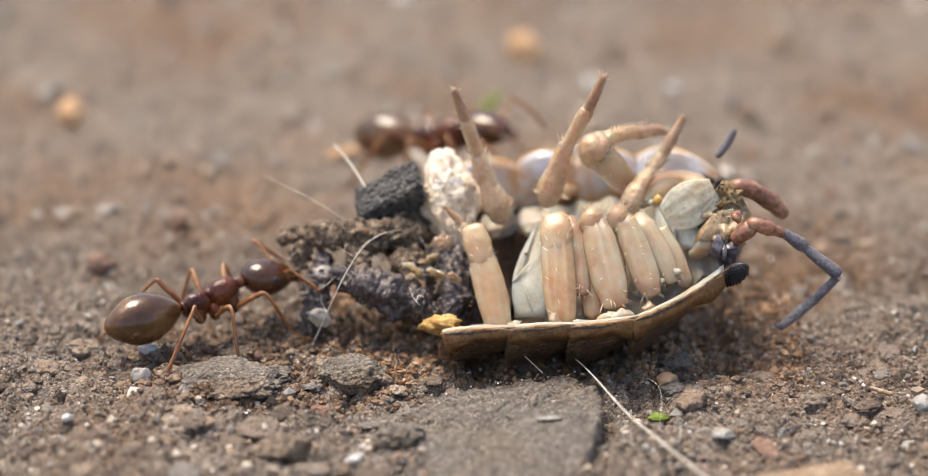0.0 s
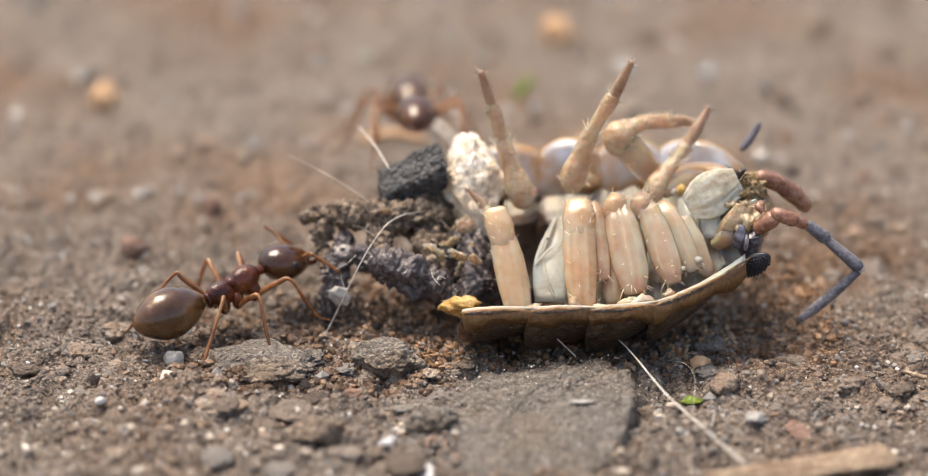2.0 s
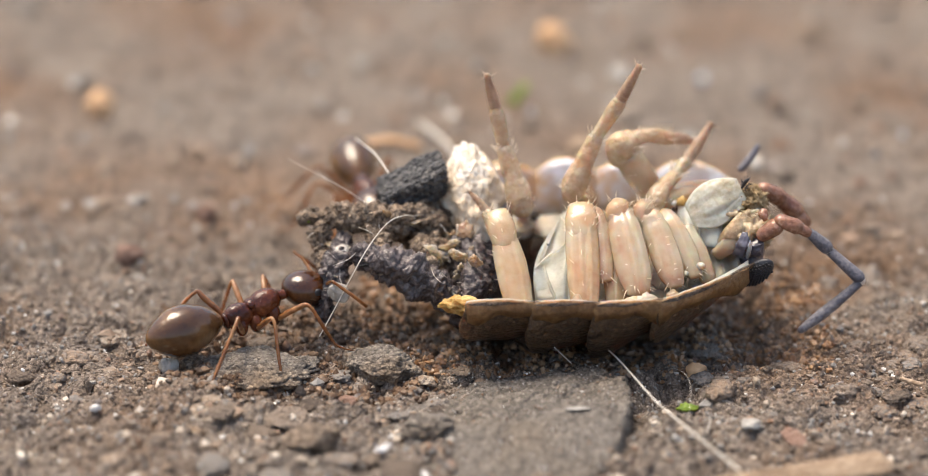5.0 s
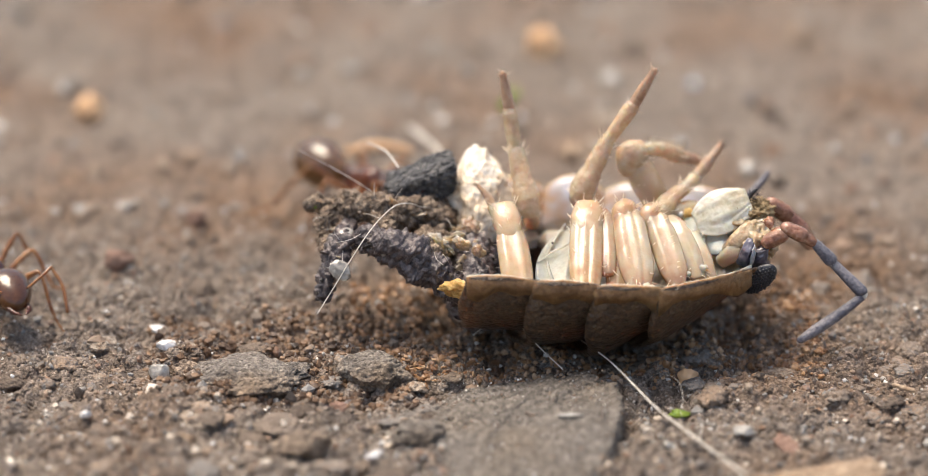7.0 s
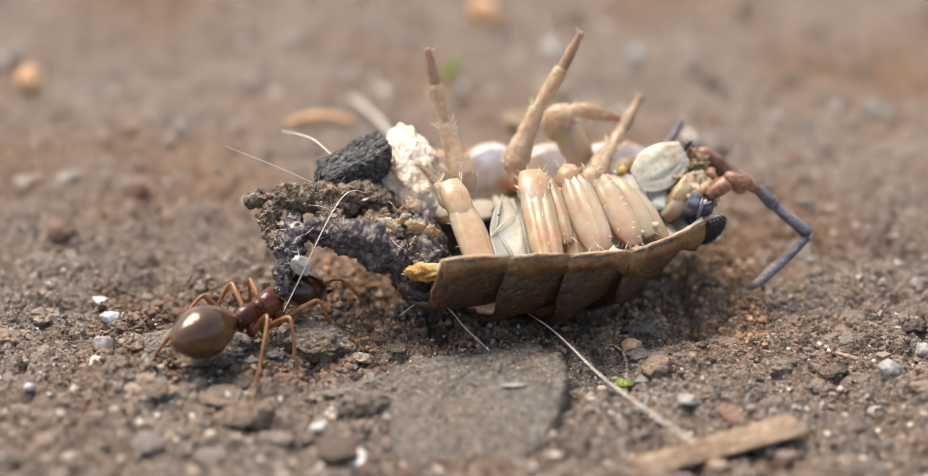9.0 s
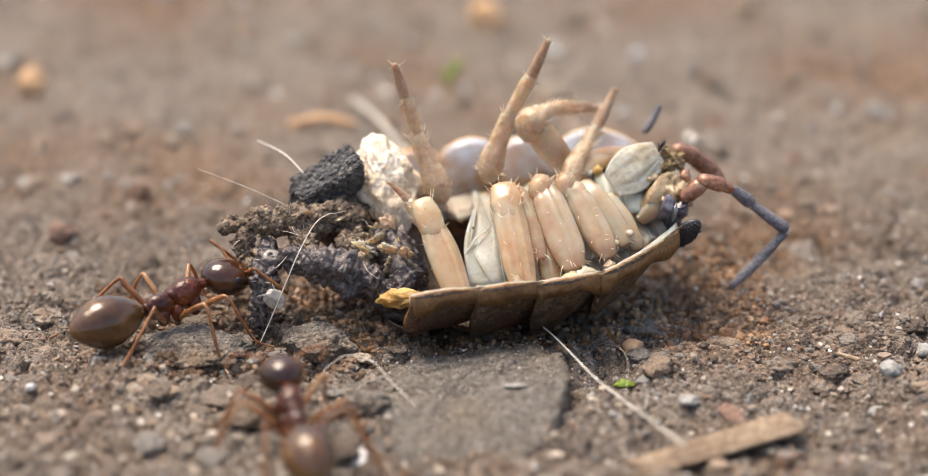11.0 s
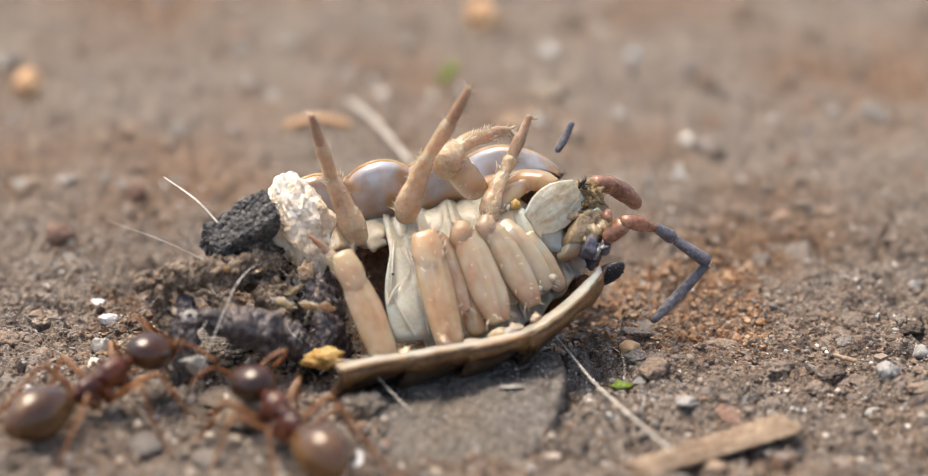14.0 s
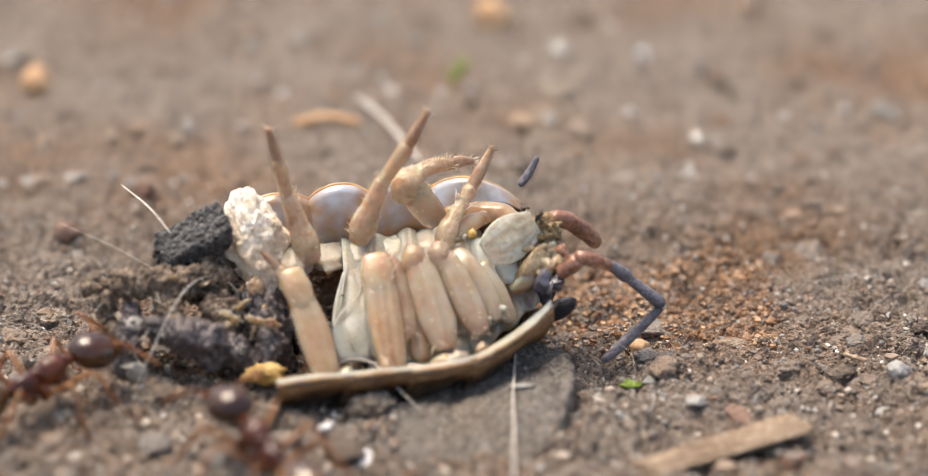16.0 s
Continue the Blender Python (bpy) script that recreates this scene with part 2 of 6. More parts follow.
BROWNSOIL = material("brown_clod", [(0.15, (0.03, 0.02, 0.014)), (0.38, (0.11, 0.075, 0.05)), (0.56, (0.23, 0.165, 0.115)), (0.75, (0.42, 0.33, 0.24)), (0.92, (0.72, 0.64, 0.54))],
                     scale=1700, rough=0.55, bump=0.22, bump_scale=6000, fine=1.0, speck=0.4, speck_scale=8000)
CHARCOAL = material("charcoal_stone", [(0.2, (0.010, 0.010, 0.011)), (0.42, (0.035, 0.034, 0.036)), (0.58, (0.085, 0.083, 0.084)), (0.74, (0.20, 0.19, 0.175)), (0.9, (0.5, 0.46, 0.40))],
                    scale=1800, rough=0.4, bump=0.22, bump_scale=6000, fine=1.0, speck=0.42, speck_scale=9000)
WHITESTONE = material("white_stone", [(0.1, (0.16, 0.09, 0.05)), (0.24, (0.48, 0.32, 0.18)), (0.36, (0.72, 0.60, 0.45)), (0.50, (0.85, 0.79, 0.70)), (0.8, (0.90, 0.89, 0.86))],
                      scale=1300, rough=0.55, bump=0.07, bump_scale=7000, fine=1.0, speck=0.2, speck_scale=7500, tint=(0.94, 0.76, 0.55), tint_scale=620)
RESIN = material("amber_scrap", [(0.2, (0.16, 0.09, 0.045)), (0.45, (0.34, 0.22, 0.13)), (0.7, (0.56, 0.43, 0.30))], scale=1200, rough=0.28, bump=0.05, bump_scale=4000, sss=0.5, coat=0.4, trans=0.35)
YELLOW = material("yellow_crumb", [(0.2, (0.22, 0.11, 0.025)), (0.45, (0.46, 0.27, 0.07)), (0.7, (0.66, 0.46, 0.19))], scale=2500, rough=0.6,
                  bump=0.08, bump_scale=6000, sss=0.2)
CRUMB = material("mixed_crumbs", [(0.2, (0.02, 0.018, 0.018)), (0.45, (0.09, 0.07, 0.055)), (0.65, (0.22, 0.17, 0.13)), (0.9, (0.5, 0.44, 0.38))],
                 scale=3000, rough=0.6, island=True, bump=0.03)
HAIR = material("pale_hair", [(0.3, (0.5, 0.44, 0.36)), (0.7, (0.8, 0.76, 0.70))], scale=2000, rough=0.35)
QUARTZ = material("clear_grain", [(0.2, (0.34, 0.31, 0.26)), (0.5, (0.54, 0.51, 0.46)), (0.8, (0.74, 0.72, 0.67))], scale=2500, rough=0.2, trans=0.4, coat=0.4, bump=0.05, bump_scale=5000)
PALETAN = material("tan_grains", [(0.2, (0.30, 0.24, 0.18)), (0.5, (0.46, 0.38, 0.30)), (0.8, (0.66, 0.58, 0.48))], scale=2600, rough=0.5, coat=0.2, island=True, bump=0.04)
CHIP = material("white_chip", [(0.15, (0.345, 0.322, 0.299)), (0.45, (0.598, 0.575, 0.552)), (0.7, (0.92, 0.908, 0.897))], scale=2200, rough=0.45, bump=0.08, bump_scale=6000, fine=1.0)
ORANGE = material("orange_pebble", [(0.2, (0.50, 0.27, 0.13)), (0.7, (0.78, 0.50, 0.28))], scale=900, rough=0.6, bump=0.03)
RUST = material("rust_shard", [(0.2, (0.14, 0.075, 0.055)), (0.5, (0.21, 0.125, 0.092)), (0.8, (0.31, 0.21, 0.165))], scale=1500, rough=0.8, bump=0.12, speck=0.3)
MOSS = material("moss_scrap", [(0.3, (0.08, 0.16, 0.01)), (0.7, (0.26, 0.36, 0.04))], scale=2500, rough=0.5, sss=0.2)
REDCRUMB = material("reddish_crumbs", [(0.15, (0.13, 0.060, 0.026)), (0.4, (0.25, 0.125, 0.055)), (0.65, (0.37, 0.205, 0.10)), (0.85, (0.48, 0.31, 0.18)), (0.95, (0.68, 0.56, 0.44))], scale=2500, rough=0.4, coat=0.2, island=True, bump=0.02)
SHADED_RED = material("shaded_red_crumbs", [(0.15, (0.05, 0.028, 0.016)), (0.4, (0.11, 0.062, 0.034)), (0.65, (0.18, 0.105, 0.058)), (0.9, (0.30, 0.19, 0.115))], scale=2500, rough=0.55, island=True, bump=0.02)
MOSSY = material("crest_cuticle", [(0.2, (0.09, 0.055, 0.02)), (0.5, (0.27, 0.18, 0.08)), (0.8, (0.52, 0.40, 0.24))], scale=2500, rough=0.5, bump=0.08, bump_scale=6000, fine=1.0)
STRAW = material("straw_wood", [(0.2, (0.10, 0.062, 0.036)), (0.45, (0.26, 0.175, 0.11)), (0.7, (0.46, 0.35, 0.245))], scale=1500, rough=0.65, bump=0.09, bump_scale=5000, fine=1.0, speck=0.15, speck_scale=6000)
GREYCHIP = material("grey_chip", [(0.2, (0.20, 0.19, 0.17)), (0.5, (0.36, 0.345, 0.32)), (0.8, (0.60, 0.58, 0.55))], scale=2600, rough=0.4, bump=0.09, bump_scale=6000, fine=1.0, speck=0.2, speck_scale=6000)


# ---- mesh helpers, in millimetres ----
def part(name, bm, mat, parent=None, label="", smooth=True):
    """Links a bmesh, drawn in millimetres, as one mesh object, under a thing if one is given."""
    bmesh.ops.recalc_face_normals(bm, faces=bm.faces)
    for v in bm.verts:
        v.co *= MM
    me = bpy.data.meshes.new(name)
    bm.to_mesh(me)
    bm.free()
    for p in me.polygons:
        p.use_smooth = smooth
    for one in mat if isinstance(mat, (list, tuple)) else [mat]:
        me.materials.append(one)
    ob = new(name, me)
    if parent is not None:
        ob.parent = parent
    if label:
        tagged(ob, label)
    return ob


def spline(points, steps=6):
    """Points along a smooth curve through the given ones; extra numbers (radii) go along."""
    pts = [np.array(p, float) for p in points]
    if len(pts) < 3:
        return [pts[0] + (pts[1] - pts[0]) * k / steps for k in range(steps + 1)]
    out = []
    ext = [2 * pts[0] - pts[1]] + pts + [2 * pts[-1] - pts[-2]]
    for i in range(1, len(ext) - 2):
        a, b, c, d = ext[i - 1:i + 3]
        for k in range(steps):
            t = k / steps
            out.append(0.5 * (2 * b + (c - a) * t + (2 * a - 5 * b + 4 * c - d) * t * t + (3 * b - a - 3 * c + d) * t ** 3))
    out.append(pts[-1])
    return out


def tube(bm, points, sides=10, steps=5, flat=1.0, caps=True):
    """A round limb along points (x, y, z, radius), with domed ends."""
    p = spline(points, steps)
    if caps:
        d0 = (p[0] - p[1])[:3]
        d0 /= max(np.linalg.norm(d0), 1e-6)
        d1 = (p[-1] - p[-2])[:3]
        d1 /= max(np.linalg.norm(d1), 1e-6)
        head = [np.append(p[0][:3] + d0 * p[0][3] * k, p[0][3] * r) for k, r in ((0.95, 0.25), (0.75, 0.65), (0.4, 0.9))]
        tail = [np.append(p[-1][:3] + d1 * p[-1][3] * k, p[-1][3] * r) for k, r in ((0.4, 0.9), (0.75, 0.65), (0.95, 0.25))]
        p = head + p + tail
    up = Vector((0.13, 0.21, 0.97))
    rings = []
    for i, q in enumerate(p):
        t = Vector((p[min(i + 1, len(p) - 1)] - p[max(i - 1, 0)])[:3]).normalized()
        s = t.cross(up)
        if s.length < 1e-3:
            s = t.cross(Vector((1, 0, 0)))
        s.normalize()
        up = s.cross(t)
        c = Vector(q[:3])
        rings.append([bm.verts.new(c + (s * math.cos(a) + up * math.sin(a) * flat) * q[3])
                      for a in (2 * math.pi * k / sides for k in range(sides))])
    for r0, r1 in zip(rings, rings[1:]):
        for k in range(sides):
            bm.faces.new((r0[k], r0[(k + 1) % sides], r1[(k + 1) % sides], r1[k]))
    bm.faces.new(rings[0][::-1])
    bm.faces.new(rings[-1])
    return bm


def jointed(points, sides=10):
    """A chain of slightly waisted segments, one from each point to the next."""
    bm = bmesh.new()
    for a, b in zip(points, points[1:]):
        a, b = np.array(a, float), np.array(b, float)
        m = a + (b - a) * 0.42
        m[3] = (a[3] + b[3]) * 0.52
        e = a + (b - a) * 0.86
        e[3] = b[3] * 1.06
        s = a + (b - a) * 0.06
        s[3] = a[3] * 0.95
        tube(bm, [s, m, e], sides=sides, steps=4)
    return bm


def limb(points, **kw):
    return tube(bmesh.new(), points, **kw)


def blob(size, centre=(0, 0, 0), turn=(0, 0, 0), level=3, rough=0.0, freq=2.0, seed=0, facet=0.0, bm=None, cuts=0, depth=(0.55, 0.85)):
    """A rounded lump with half-sizes, uneven by two scales of noise."""
    bm = bm or bmesh.new()
    made = bmesh.ops.create_icosphere(bm, subdivisions=level, radius=1.0)["verts"]
    rot = Euler([radians(a) for a in turn]).to_matrix()
    chop = random.Random(seed * 13 + 1)
    planes = []
    for _ in range(cuts):
        n = Vector((chop.gauss(0, 1), chop.gauss(0, 1), chop.gauss(0, 1))).normalized()
        planes.append((n, chop.uniform(*depth)))
    off = Vector((seed * 7.31, seed * 3.17, seed * 5.77))
    for v in made:
        n = v.co.normalized()
        k = 1.0
        if rough:
            k += rough * noise.noise(n * freq + off) + rough * 0.5 * noise.noise(n * freq * 2.7 + off) + rough * 0.25 * noise.noise(n * freq * 6.1 + off)
        if facet:
            k += facet * (abs(noise.noise(n * freq * 1.4 - off)) - 0.25)
        q = n.copy()
        for p, h in planes:
            over = q.dot(p) - h
            if over > 0:
                q -= p * over * 0.93
        q *= k
        v.co = rot @ Vector((q.x * size[0], q.y * size[1], q.z * size[2])) + Vector(centre)
    return bm


def spikes(bm, a, b, radius, count, length, seed, thick=0.024):
    """Short bristles round a limb from a to b."""
    rng = random.Random(seed)
    a, b = Vector(a), Vector(b)
    t = (b - a).normalized()
    for _ in range(count):
        s = t.cross(Vector((rng.uniform(-1, 1), rng.uniform(-1, 1), rng.uniform(-1, 1)))).normalized()
        at = a.lerp(b, rng.random()) + s * radius * 0.9
        tip = at + (s * 0.8 + t * rng.uniform(0.1, 0.9)).normalized() * length * rng.uniform(0.6, 1.3)
        w = s.cross(t) * thick
        u = t * thick
        base = [bm.verts.new(at + w), bm.verts.new(at - w * 0.5 + u), bm.verts.new(at - w * 0.5 - u)]
        top = bm.verts.new(tip)
        for i in range(3):
            bm.faces.new((base[i], base[(i + 1) % 3], top))
    return bm


def plank(points, thick=0.6, across=(1.0, 0.0, 0.0), ridges=(), seams=(), sides=36, steps=7, square=3.6, blunt=0.34, round_start=False):
    """A flattened, square-shouldered limb along points (x, y, z, half width), with raised lengthwise lines and pinched seams."""
    bm = bmesh.new()
    p = spline(points, steps)
    d0, d1 = (p[0] - p[1])[:3], (p[-1] - p[-2])[:3]
    d0, d1 = d0 / np.linalg.norm(d0), d1 / np.linalg.norm(d1)
    cap = ((blunt, 0.35), (blunt * 0.9, 0.68), (blunt * 0.6, 0.9))
    dome = ((1.0, 0.15), (0.93, 0.38), (0.75, 0.66), (0.45, 0.88))
    p = [np.append(p[0][:3] + d0 * p[0][3] * k, p[0][3] * r) for k, r in (dome if round_start else cap)] + p + [np.append(p[-1][:3] + d1 * p[-1][3] * k, p[-1][3] * r) for k, r in cap[::-1]]
    n = len(p) - 1
    rings = []
    for i, q in enumerate(p):
        t = Vector((p[min(i + 1, n)] - p[max(i - 1, 0)])[:3]).normalized()
        s = Vector(across)
        s = (s - t * s.dot(t)).normalized()
        up = s.cross(t)
        pinch = 1.0
        for m in seams:
            pinch -= 0.12 * math.exp(-(((i / n) - m) * n / 0.8) ** 2)
        ring = []
        for k in range(sides):
            a = 2 * math.pi * (k + 0.5) / sides
            c, e = math.cos(a), math.sin(a)
            r = (abs(c) ** square + abs(e) ** square) ** (-1 / square)
            u, v = c * r, e * r
            lift = sum(0.24 * math.exp(-((u - g) / 0.10) ** 2) for g in ridges)
            wob = 1 + 0.05 * noise.noise(Vector((q[0] * 1.5 + k * 0.1, q[1] * 2.2, q[2] * 2.2)))
            ring.append(bm.verts.new(Vector(q[:3]) + (s * u * pinch + up * v * thick * (pinch + lift)) * q[3] * wob))
        rings.append(ring)
    for r0, r1 in zip(rings, rings[1:]):
        for k in range(sides):
            bm.faces.new((r0[k], r0[(k + 1) % sides], r1[(k + 1) % sides], r1[k]))
    bm.faces.new(rings[0][::-1])
    bm.faces.new(rings[-1])
    return bm


def sheet(rows, thick=0.03, steps=4):
    """A thin bent skin through rows of points, with thickness."""
    dense = [spline(r, steps) for r in rows]
    cols = [spline([d[k] for d in dense], steps) for k in range(len(dense[0]))]
    bm = bmesh.new()
    grid = [[Vector(c[j]) for c in cols] for j in range(len(cols[0]))]
    nu, nv = len(grid) - 1, len(grid[0]) - 1
    faces = []
    for side in (-1, 1):
        out = []
        for i in range(nu + 1):
            row = []
            for j in range(nv + 1):
                a = grid[min(i + 1, nu)][j] - grid[max(i - 1, 0)][j]
                b = grid[i][min(j + 1, nv)] - grid[i][max(j - 1, 0)]
                nrm = a.cross(b).normalized()
                row.append(bm.verts.new(grid[i][j] + nrm * side * thick / 2))
            out.append(row)
        faces.append(out)
    lo, hi = faces
    for i in range(nu):
        for j in range(nv):
            bm.faces.new((hi[i][j], hi[i + 1][j], hi[i + 1][j + 1], hi[i][j + 1]))
            bm.faces.new((lo[i][j + 1], lo[i + 1][j + 1], lo[i + 1][j], lo[i][j]))
    for i in range(nu):
        for j in (0, nv):
            bm.faces.new((hi[i][j], hi[i + 1][j], lo[i + 1][j], lo[i][j]))
    for j in range(nv):
        for i in (0, nu):
            bm.faces.new((hi[i][j], hi[i][j + 1], lo[i][j + 1], lo[i][j]))
    return bm


def fringe(bm, end, before, half, count, length, seed, thick=0.014):
    """Fine bristles standing on the blunt end of a flattened limb."""
    rng = random.Random(seed)
    d = (Vector(end) - Vector(before)).normalized()
    side = (Vector((1, 0, 0)) - d * d.x).normalized()
    up = side.cross(d)
    for _ in range(count):
        u, w, back = rng.uniform(-1, 1), rng.uniform(-0.5, 0.5), rng.random() ** 2 * 1.6
        at = Vector(end) + side * u * half + up * w * half + d * half * (0.25 - back)
        go = (d * rng.uniform(0.5, 1.2) + side * (u * 0.7 + rng.uniform(-0.3, 0.3)) + up * w).normalized()
        tip = at + go * length * rng.uniform(0.5, 1.2)
        tube(bm, [(*at, thick), (*at.lerp(tip, 0.5), thick * 0.7), (*tip, thick * 0.25)], sides=4, steps=1, caps=False)
    return bm


# ---- ground ----
RNG = np.random.default_rng(5)
TABLE = RNG.random((8, 256, 256))


def lattice(x, y, size, k):
    """Smooth random values, 0 to 1, on a grid of that size."""
    u, v = x / size + 1000.37 * (k + 1), y / size + 517.71 * (k + 1)
    i, j = np.floor(u).astype(int), np.floor(v).astype(int)
    a, b = u - i, v - j
    a, b = a * a * (3 - 2 * a), b * b * (3 - 2 * b)
    t = TABLE[k % 8]
    i0, i1, j0, j1 = i & 255, (i + 1) & 255, j & 255, (j + 1) & 255
    return (t[i0, j0] * (1 - a) + t[i1, j0] * a) * (1 - b) + (t[i0, j1] * (1 - a) + t[i1, j1] * a) * b


def height(x, y):
    """The soil's height in millimetres: swells, crumbs, grit and the hollow in which the woodlouse lies."""
    x, y = np.asarray(x, float), np.asarray(y, float)
    r = 0.5 * x - 0.87 * y, 0.87 * x + 0.5 * y
    h = 0.40 * (lattice(x, y, 5.3, 0) - 0.5) + 0.42 * (lattice(*r, 2.1, 1) - 0.5)
    crack = np.minimum(np.abs(lattice(x, y, 1.25, 2) - 0.5) * 7, 1)
    h += 0.26 * (crack - 0.7) + 0.28 * (lattice(*r, 0.8, 6) - 0.5) + 0.20 * (lattice(*r, 0.42, 3) - 0.5)
    h += 0.13 * (np.minimum(np.abs(lattice(x, y, 0.30, 4) - 0.5) * 4, 1) - 0.6) + 0.12 * (lattice(*r, 0.14, 5) - 0.5)
    h -= 0.40 * np.exp(-((x - 3.6) / 4.6) ** 2 - ((y + 4.6) / 2.2) ** 2)
    far = np.hypot(x, y)
    return h * (1 + np.clip((far - 25) / 60, 0, 1.0)) * (1 - 0.45 * np.clip((y + 1) / 5, 0, 1)) - 0.03


def spread(lo, hi, step, far, grow):
    mid = list(np.arange(lo, hi, step))
    out, s = [], step
    v = hi
    while v < far:
        out.append(v)
        s *= grow
        v += s
    back, s = [], step
    v = lo - step
    while v > -far:
        back.append(v)
        s *= grow
        v -= s
    return np.array(back[::-1] + mid + out)


def build_ground():
    gx = spread(-12.5, 14.0, 0.055, 6e5, 1.09)
    gy = spread(-14.5, -1.0, 0.06, 6e5, 1.03)
    xx, yy = np.meshgrid(gx, gy)
    zz = height(xx, yy)
    zz = np.where(np.hypot(xx, yy) > 400, 0, zz)
    verts = np.stack([xx, yy, zz], -1).reshape(-1, 3) * MM
    nx, ny = len(gx), len(gy)
    i = (np.arange(ny - 1)[:, None] * nx + np.arange(nx - 1)[None]).ravel()
    faces = np.stack([i, i + 1, i + nx + 1, i + nx], -1)
    me = bpy.data.meshes.new("ground")
    me.from_pydata(verts.tolist(), [], faces.tolist())
    me.polygons.foreach_set("use_smooth", [True] * len(me.polygons))
    me.materials.append(SOIL)
    tagged(new("ground", me), "brown gritty damp soil with crumbs and fine sand", "ground", kind="structure")


ICO = bmesh.new()
bmesh.ops.create_icosphere(ICO, subdivisions=1, radius=1.0)
ICO_V = np.array([v.co[:] for v in ICO.verts])
ICO_F = np.array([[v.index for v in f.verts] for f in ICO.faces])
ICO.free()


def grains(name, label, count, box, sizes, seed, mat, power=2.5, sink=0.3, parent=None, floor=height):
    """Loose grains strewn over the soil, as one object of uncounted stuff."""
    rng = np.random.default_rng(seed)
    x = rng.uniform(box[0], box[1], count)
    y = rng.uniform(box[2], box[3], count)
    r = sizes[0] + (sizes[1] - sizes[0]) * rng.random(count) ** power
    z = floor(x, y) + r * (0.5 - sink)
    shape = rng.uniform(0.6, 1.25, (count, 1, 3)) * r[:, None, None]
    v = ICO_V[None] * rng.uniform(0.6, 1.3, (count, len(ICO_V), 1)) * shape
    a = rng.uniform(0, 6.28, count)
    c, s = np.cos(a)[:, None], np.sin(a)[:, None]
    v = np.stack([v[..., 0] * c - v[..., 1] * s, v[..., 0] * s + v[..., 1] * c, v[..., 2]], -1)
    v = (v + np.stack([x, y, z], -1)[:, None]) * MM
    f = ICO_F[None] + (np.arange(count) * len(ICO_V))[:, None, None]
    me = bpy.data.meshes.new(name)
    me.from_pydata(v.reshape(-1, 3).tolist(), [], f.reshape(-1, 3).tolist())
    me.materials.append(mat)
    ob = new(name, me)
    if parent is not None:
        ob.parent = parent
    return tagged(ob, label, "grit", kind="stuff")


build_ground()
grains("sand_grit", "fine brown, tan and grey sand grains on soil", 26000, (-13, 15, -15, 2), (0.014, 0.085), 11, GRIT, power=2.6, sink=0.45)
grains("sand_grit", "coarser brown and pale grains strewn over soil", 700, (-14, 16, -15, 8), (0.06, 0.24), 12, GRIT, power=3.0, sink=0.55)
grains("sand_grit", "coarse crumbs of soil and sand on bare ground", 1700, (-22, 24, 2, 60), (0.06, 0.36), 13, GRIT, power=2.6, sink=0.6)
# Reddish soil crumbs, their colour also darkened for the clump's cast shadow
grains("red_crumbs", "reddish-brown soil crumbs with painted shade under the clump", 3600, (-7.2, -0.6, -8.6, -3.6), (0.02, 0.12), 23, SHADED_RED, power=2.4, sink=0.4)
grains("pale_grit", "pale and tan grains strewn over the soil", 420, (-13, 13, -14.5, -8), (0.04, 0.17), 21, PALETAN, power=2.6, sink=0.4)
grains("red_crumbs", "small round reddish-brown soil crumbs in a hollow", 5200, (-2.5, 8.6, -7.0, -2.2), (0.02, 0.11), 19, REDCRUMB, power=2.4, sink=0.4)
grains("pale_grit", "tiny glinting white mineral specks on soil", 3600, (-13, 15, -15, 3), (0.010, 0.075), 14, PALE, power=3.4, sink=0.3)
grains("pale_grit", "pale specks on bare ground", 190, (-18, 20, 2, 40), (0.05, 0.24), 15, PALE, power=2.4, sink=0.3)


def clods(name, label, count, box, sizes, seed, mat, flat=0.7):
    """Uneven lumps of soil and small stones bedded in the ground, too many to count."""
    rng = np.random.default_rng(seed)
    bm = bmesh.new()
    bmesh.ops.create_icosphere(bm, subdivisions=3, radius=1.0)
    v0 = np.array([v.co[:] for v in bm.verts])
    f0 = np.array([[v.index for v in f.verts] for f in bm.faces])
    bm.free()
    verts, faces = [], []
    for k in range(count):
        x, y = rng.uniform(box[0], box[1]), rng.uniform(box[2], box[3])
        r = sizes[0] + (sizes[1] - sizes[0]) * rng.random() ** 2.2
        v = v0.copy()
        for _ in range(6):
            n = rng.normal(size=3)
            n /= np.linalg.norm(n)
            over = np.maximum(v @ n - rng.uniform(0.6, 0.95), 0)
            v -= over[:, None] * n * 0.9
        f = rng.uniform(3, 6, (3, 3))
        v *= (1 + 0.16 * np.sin(v @ f + k).sum(1) / 3 + 0.12 * np.sin(v @ (f * 2.7) + 2 * k).sum(1) / 2)[:, None]
        v *= np.array([rng.uniform(0.7, 1.4), rng.uniform(0.7, 1.3), flat * rng.uniform(0.7, 1.2)]) * r
        a = rng.uniform(0, 6.28)
        v = np.stack([v[:, 0] * np.cos(a) - v[:, 1] * np.sin(a), v[:, 0] * np.sin(a) + v[:, 1] * np.cos(a), v[:, 2]], -1)
        verts.append((v + (x, y, float(height(x, y)) - r * 0.04)) * MM)
        faces.append(f0 + k * len(v0))
    me = bpy.data.meshes.new(name)
    me.from_pydata(np.concatenate(verts).tolist(), [], np.concatenate(faces).tolist())
    me.polygons.foreach_set("use_smooth", [True] * len(me.polygons))
    me.materials.append(mat)
    return tagged(new(name, me), label, "soil", kind="stuff")


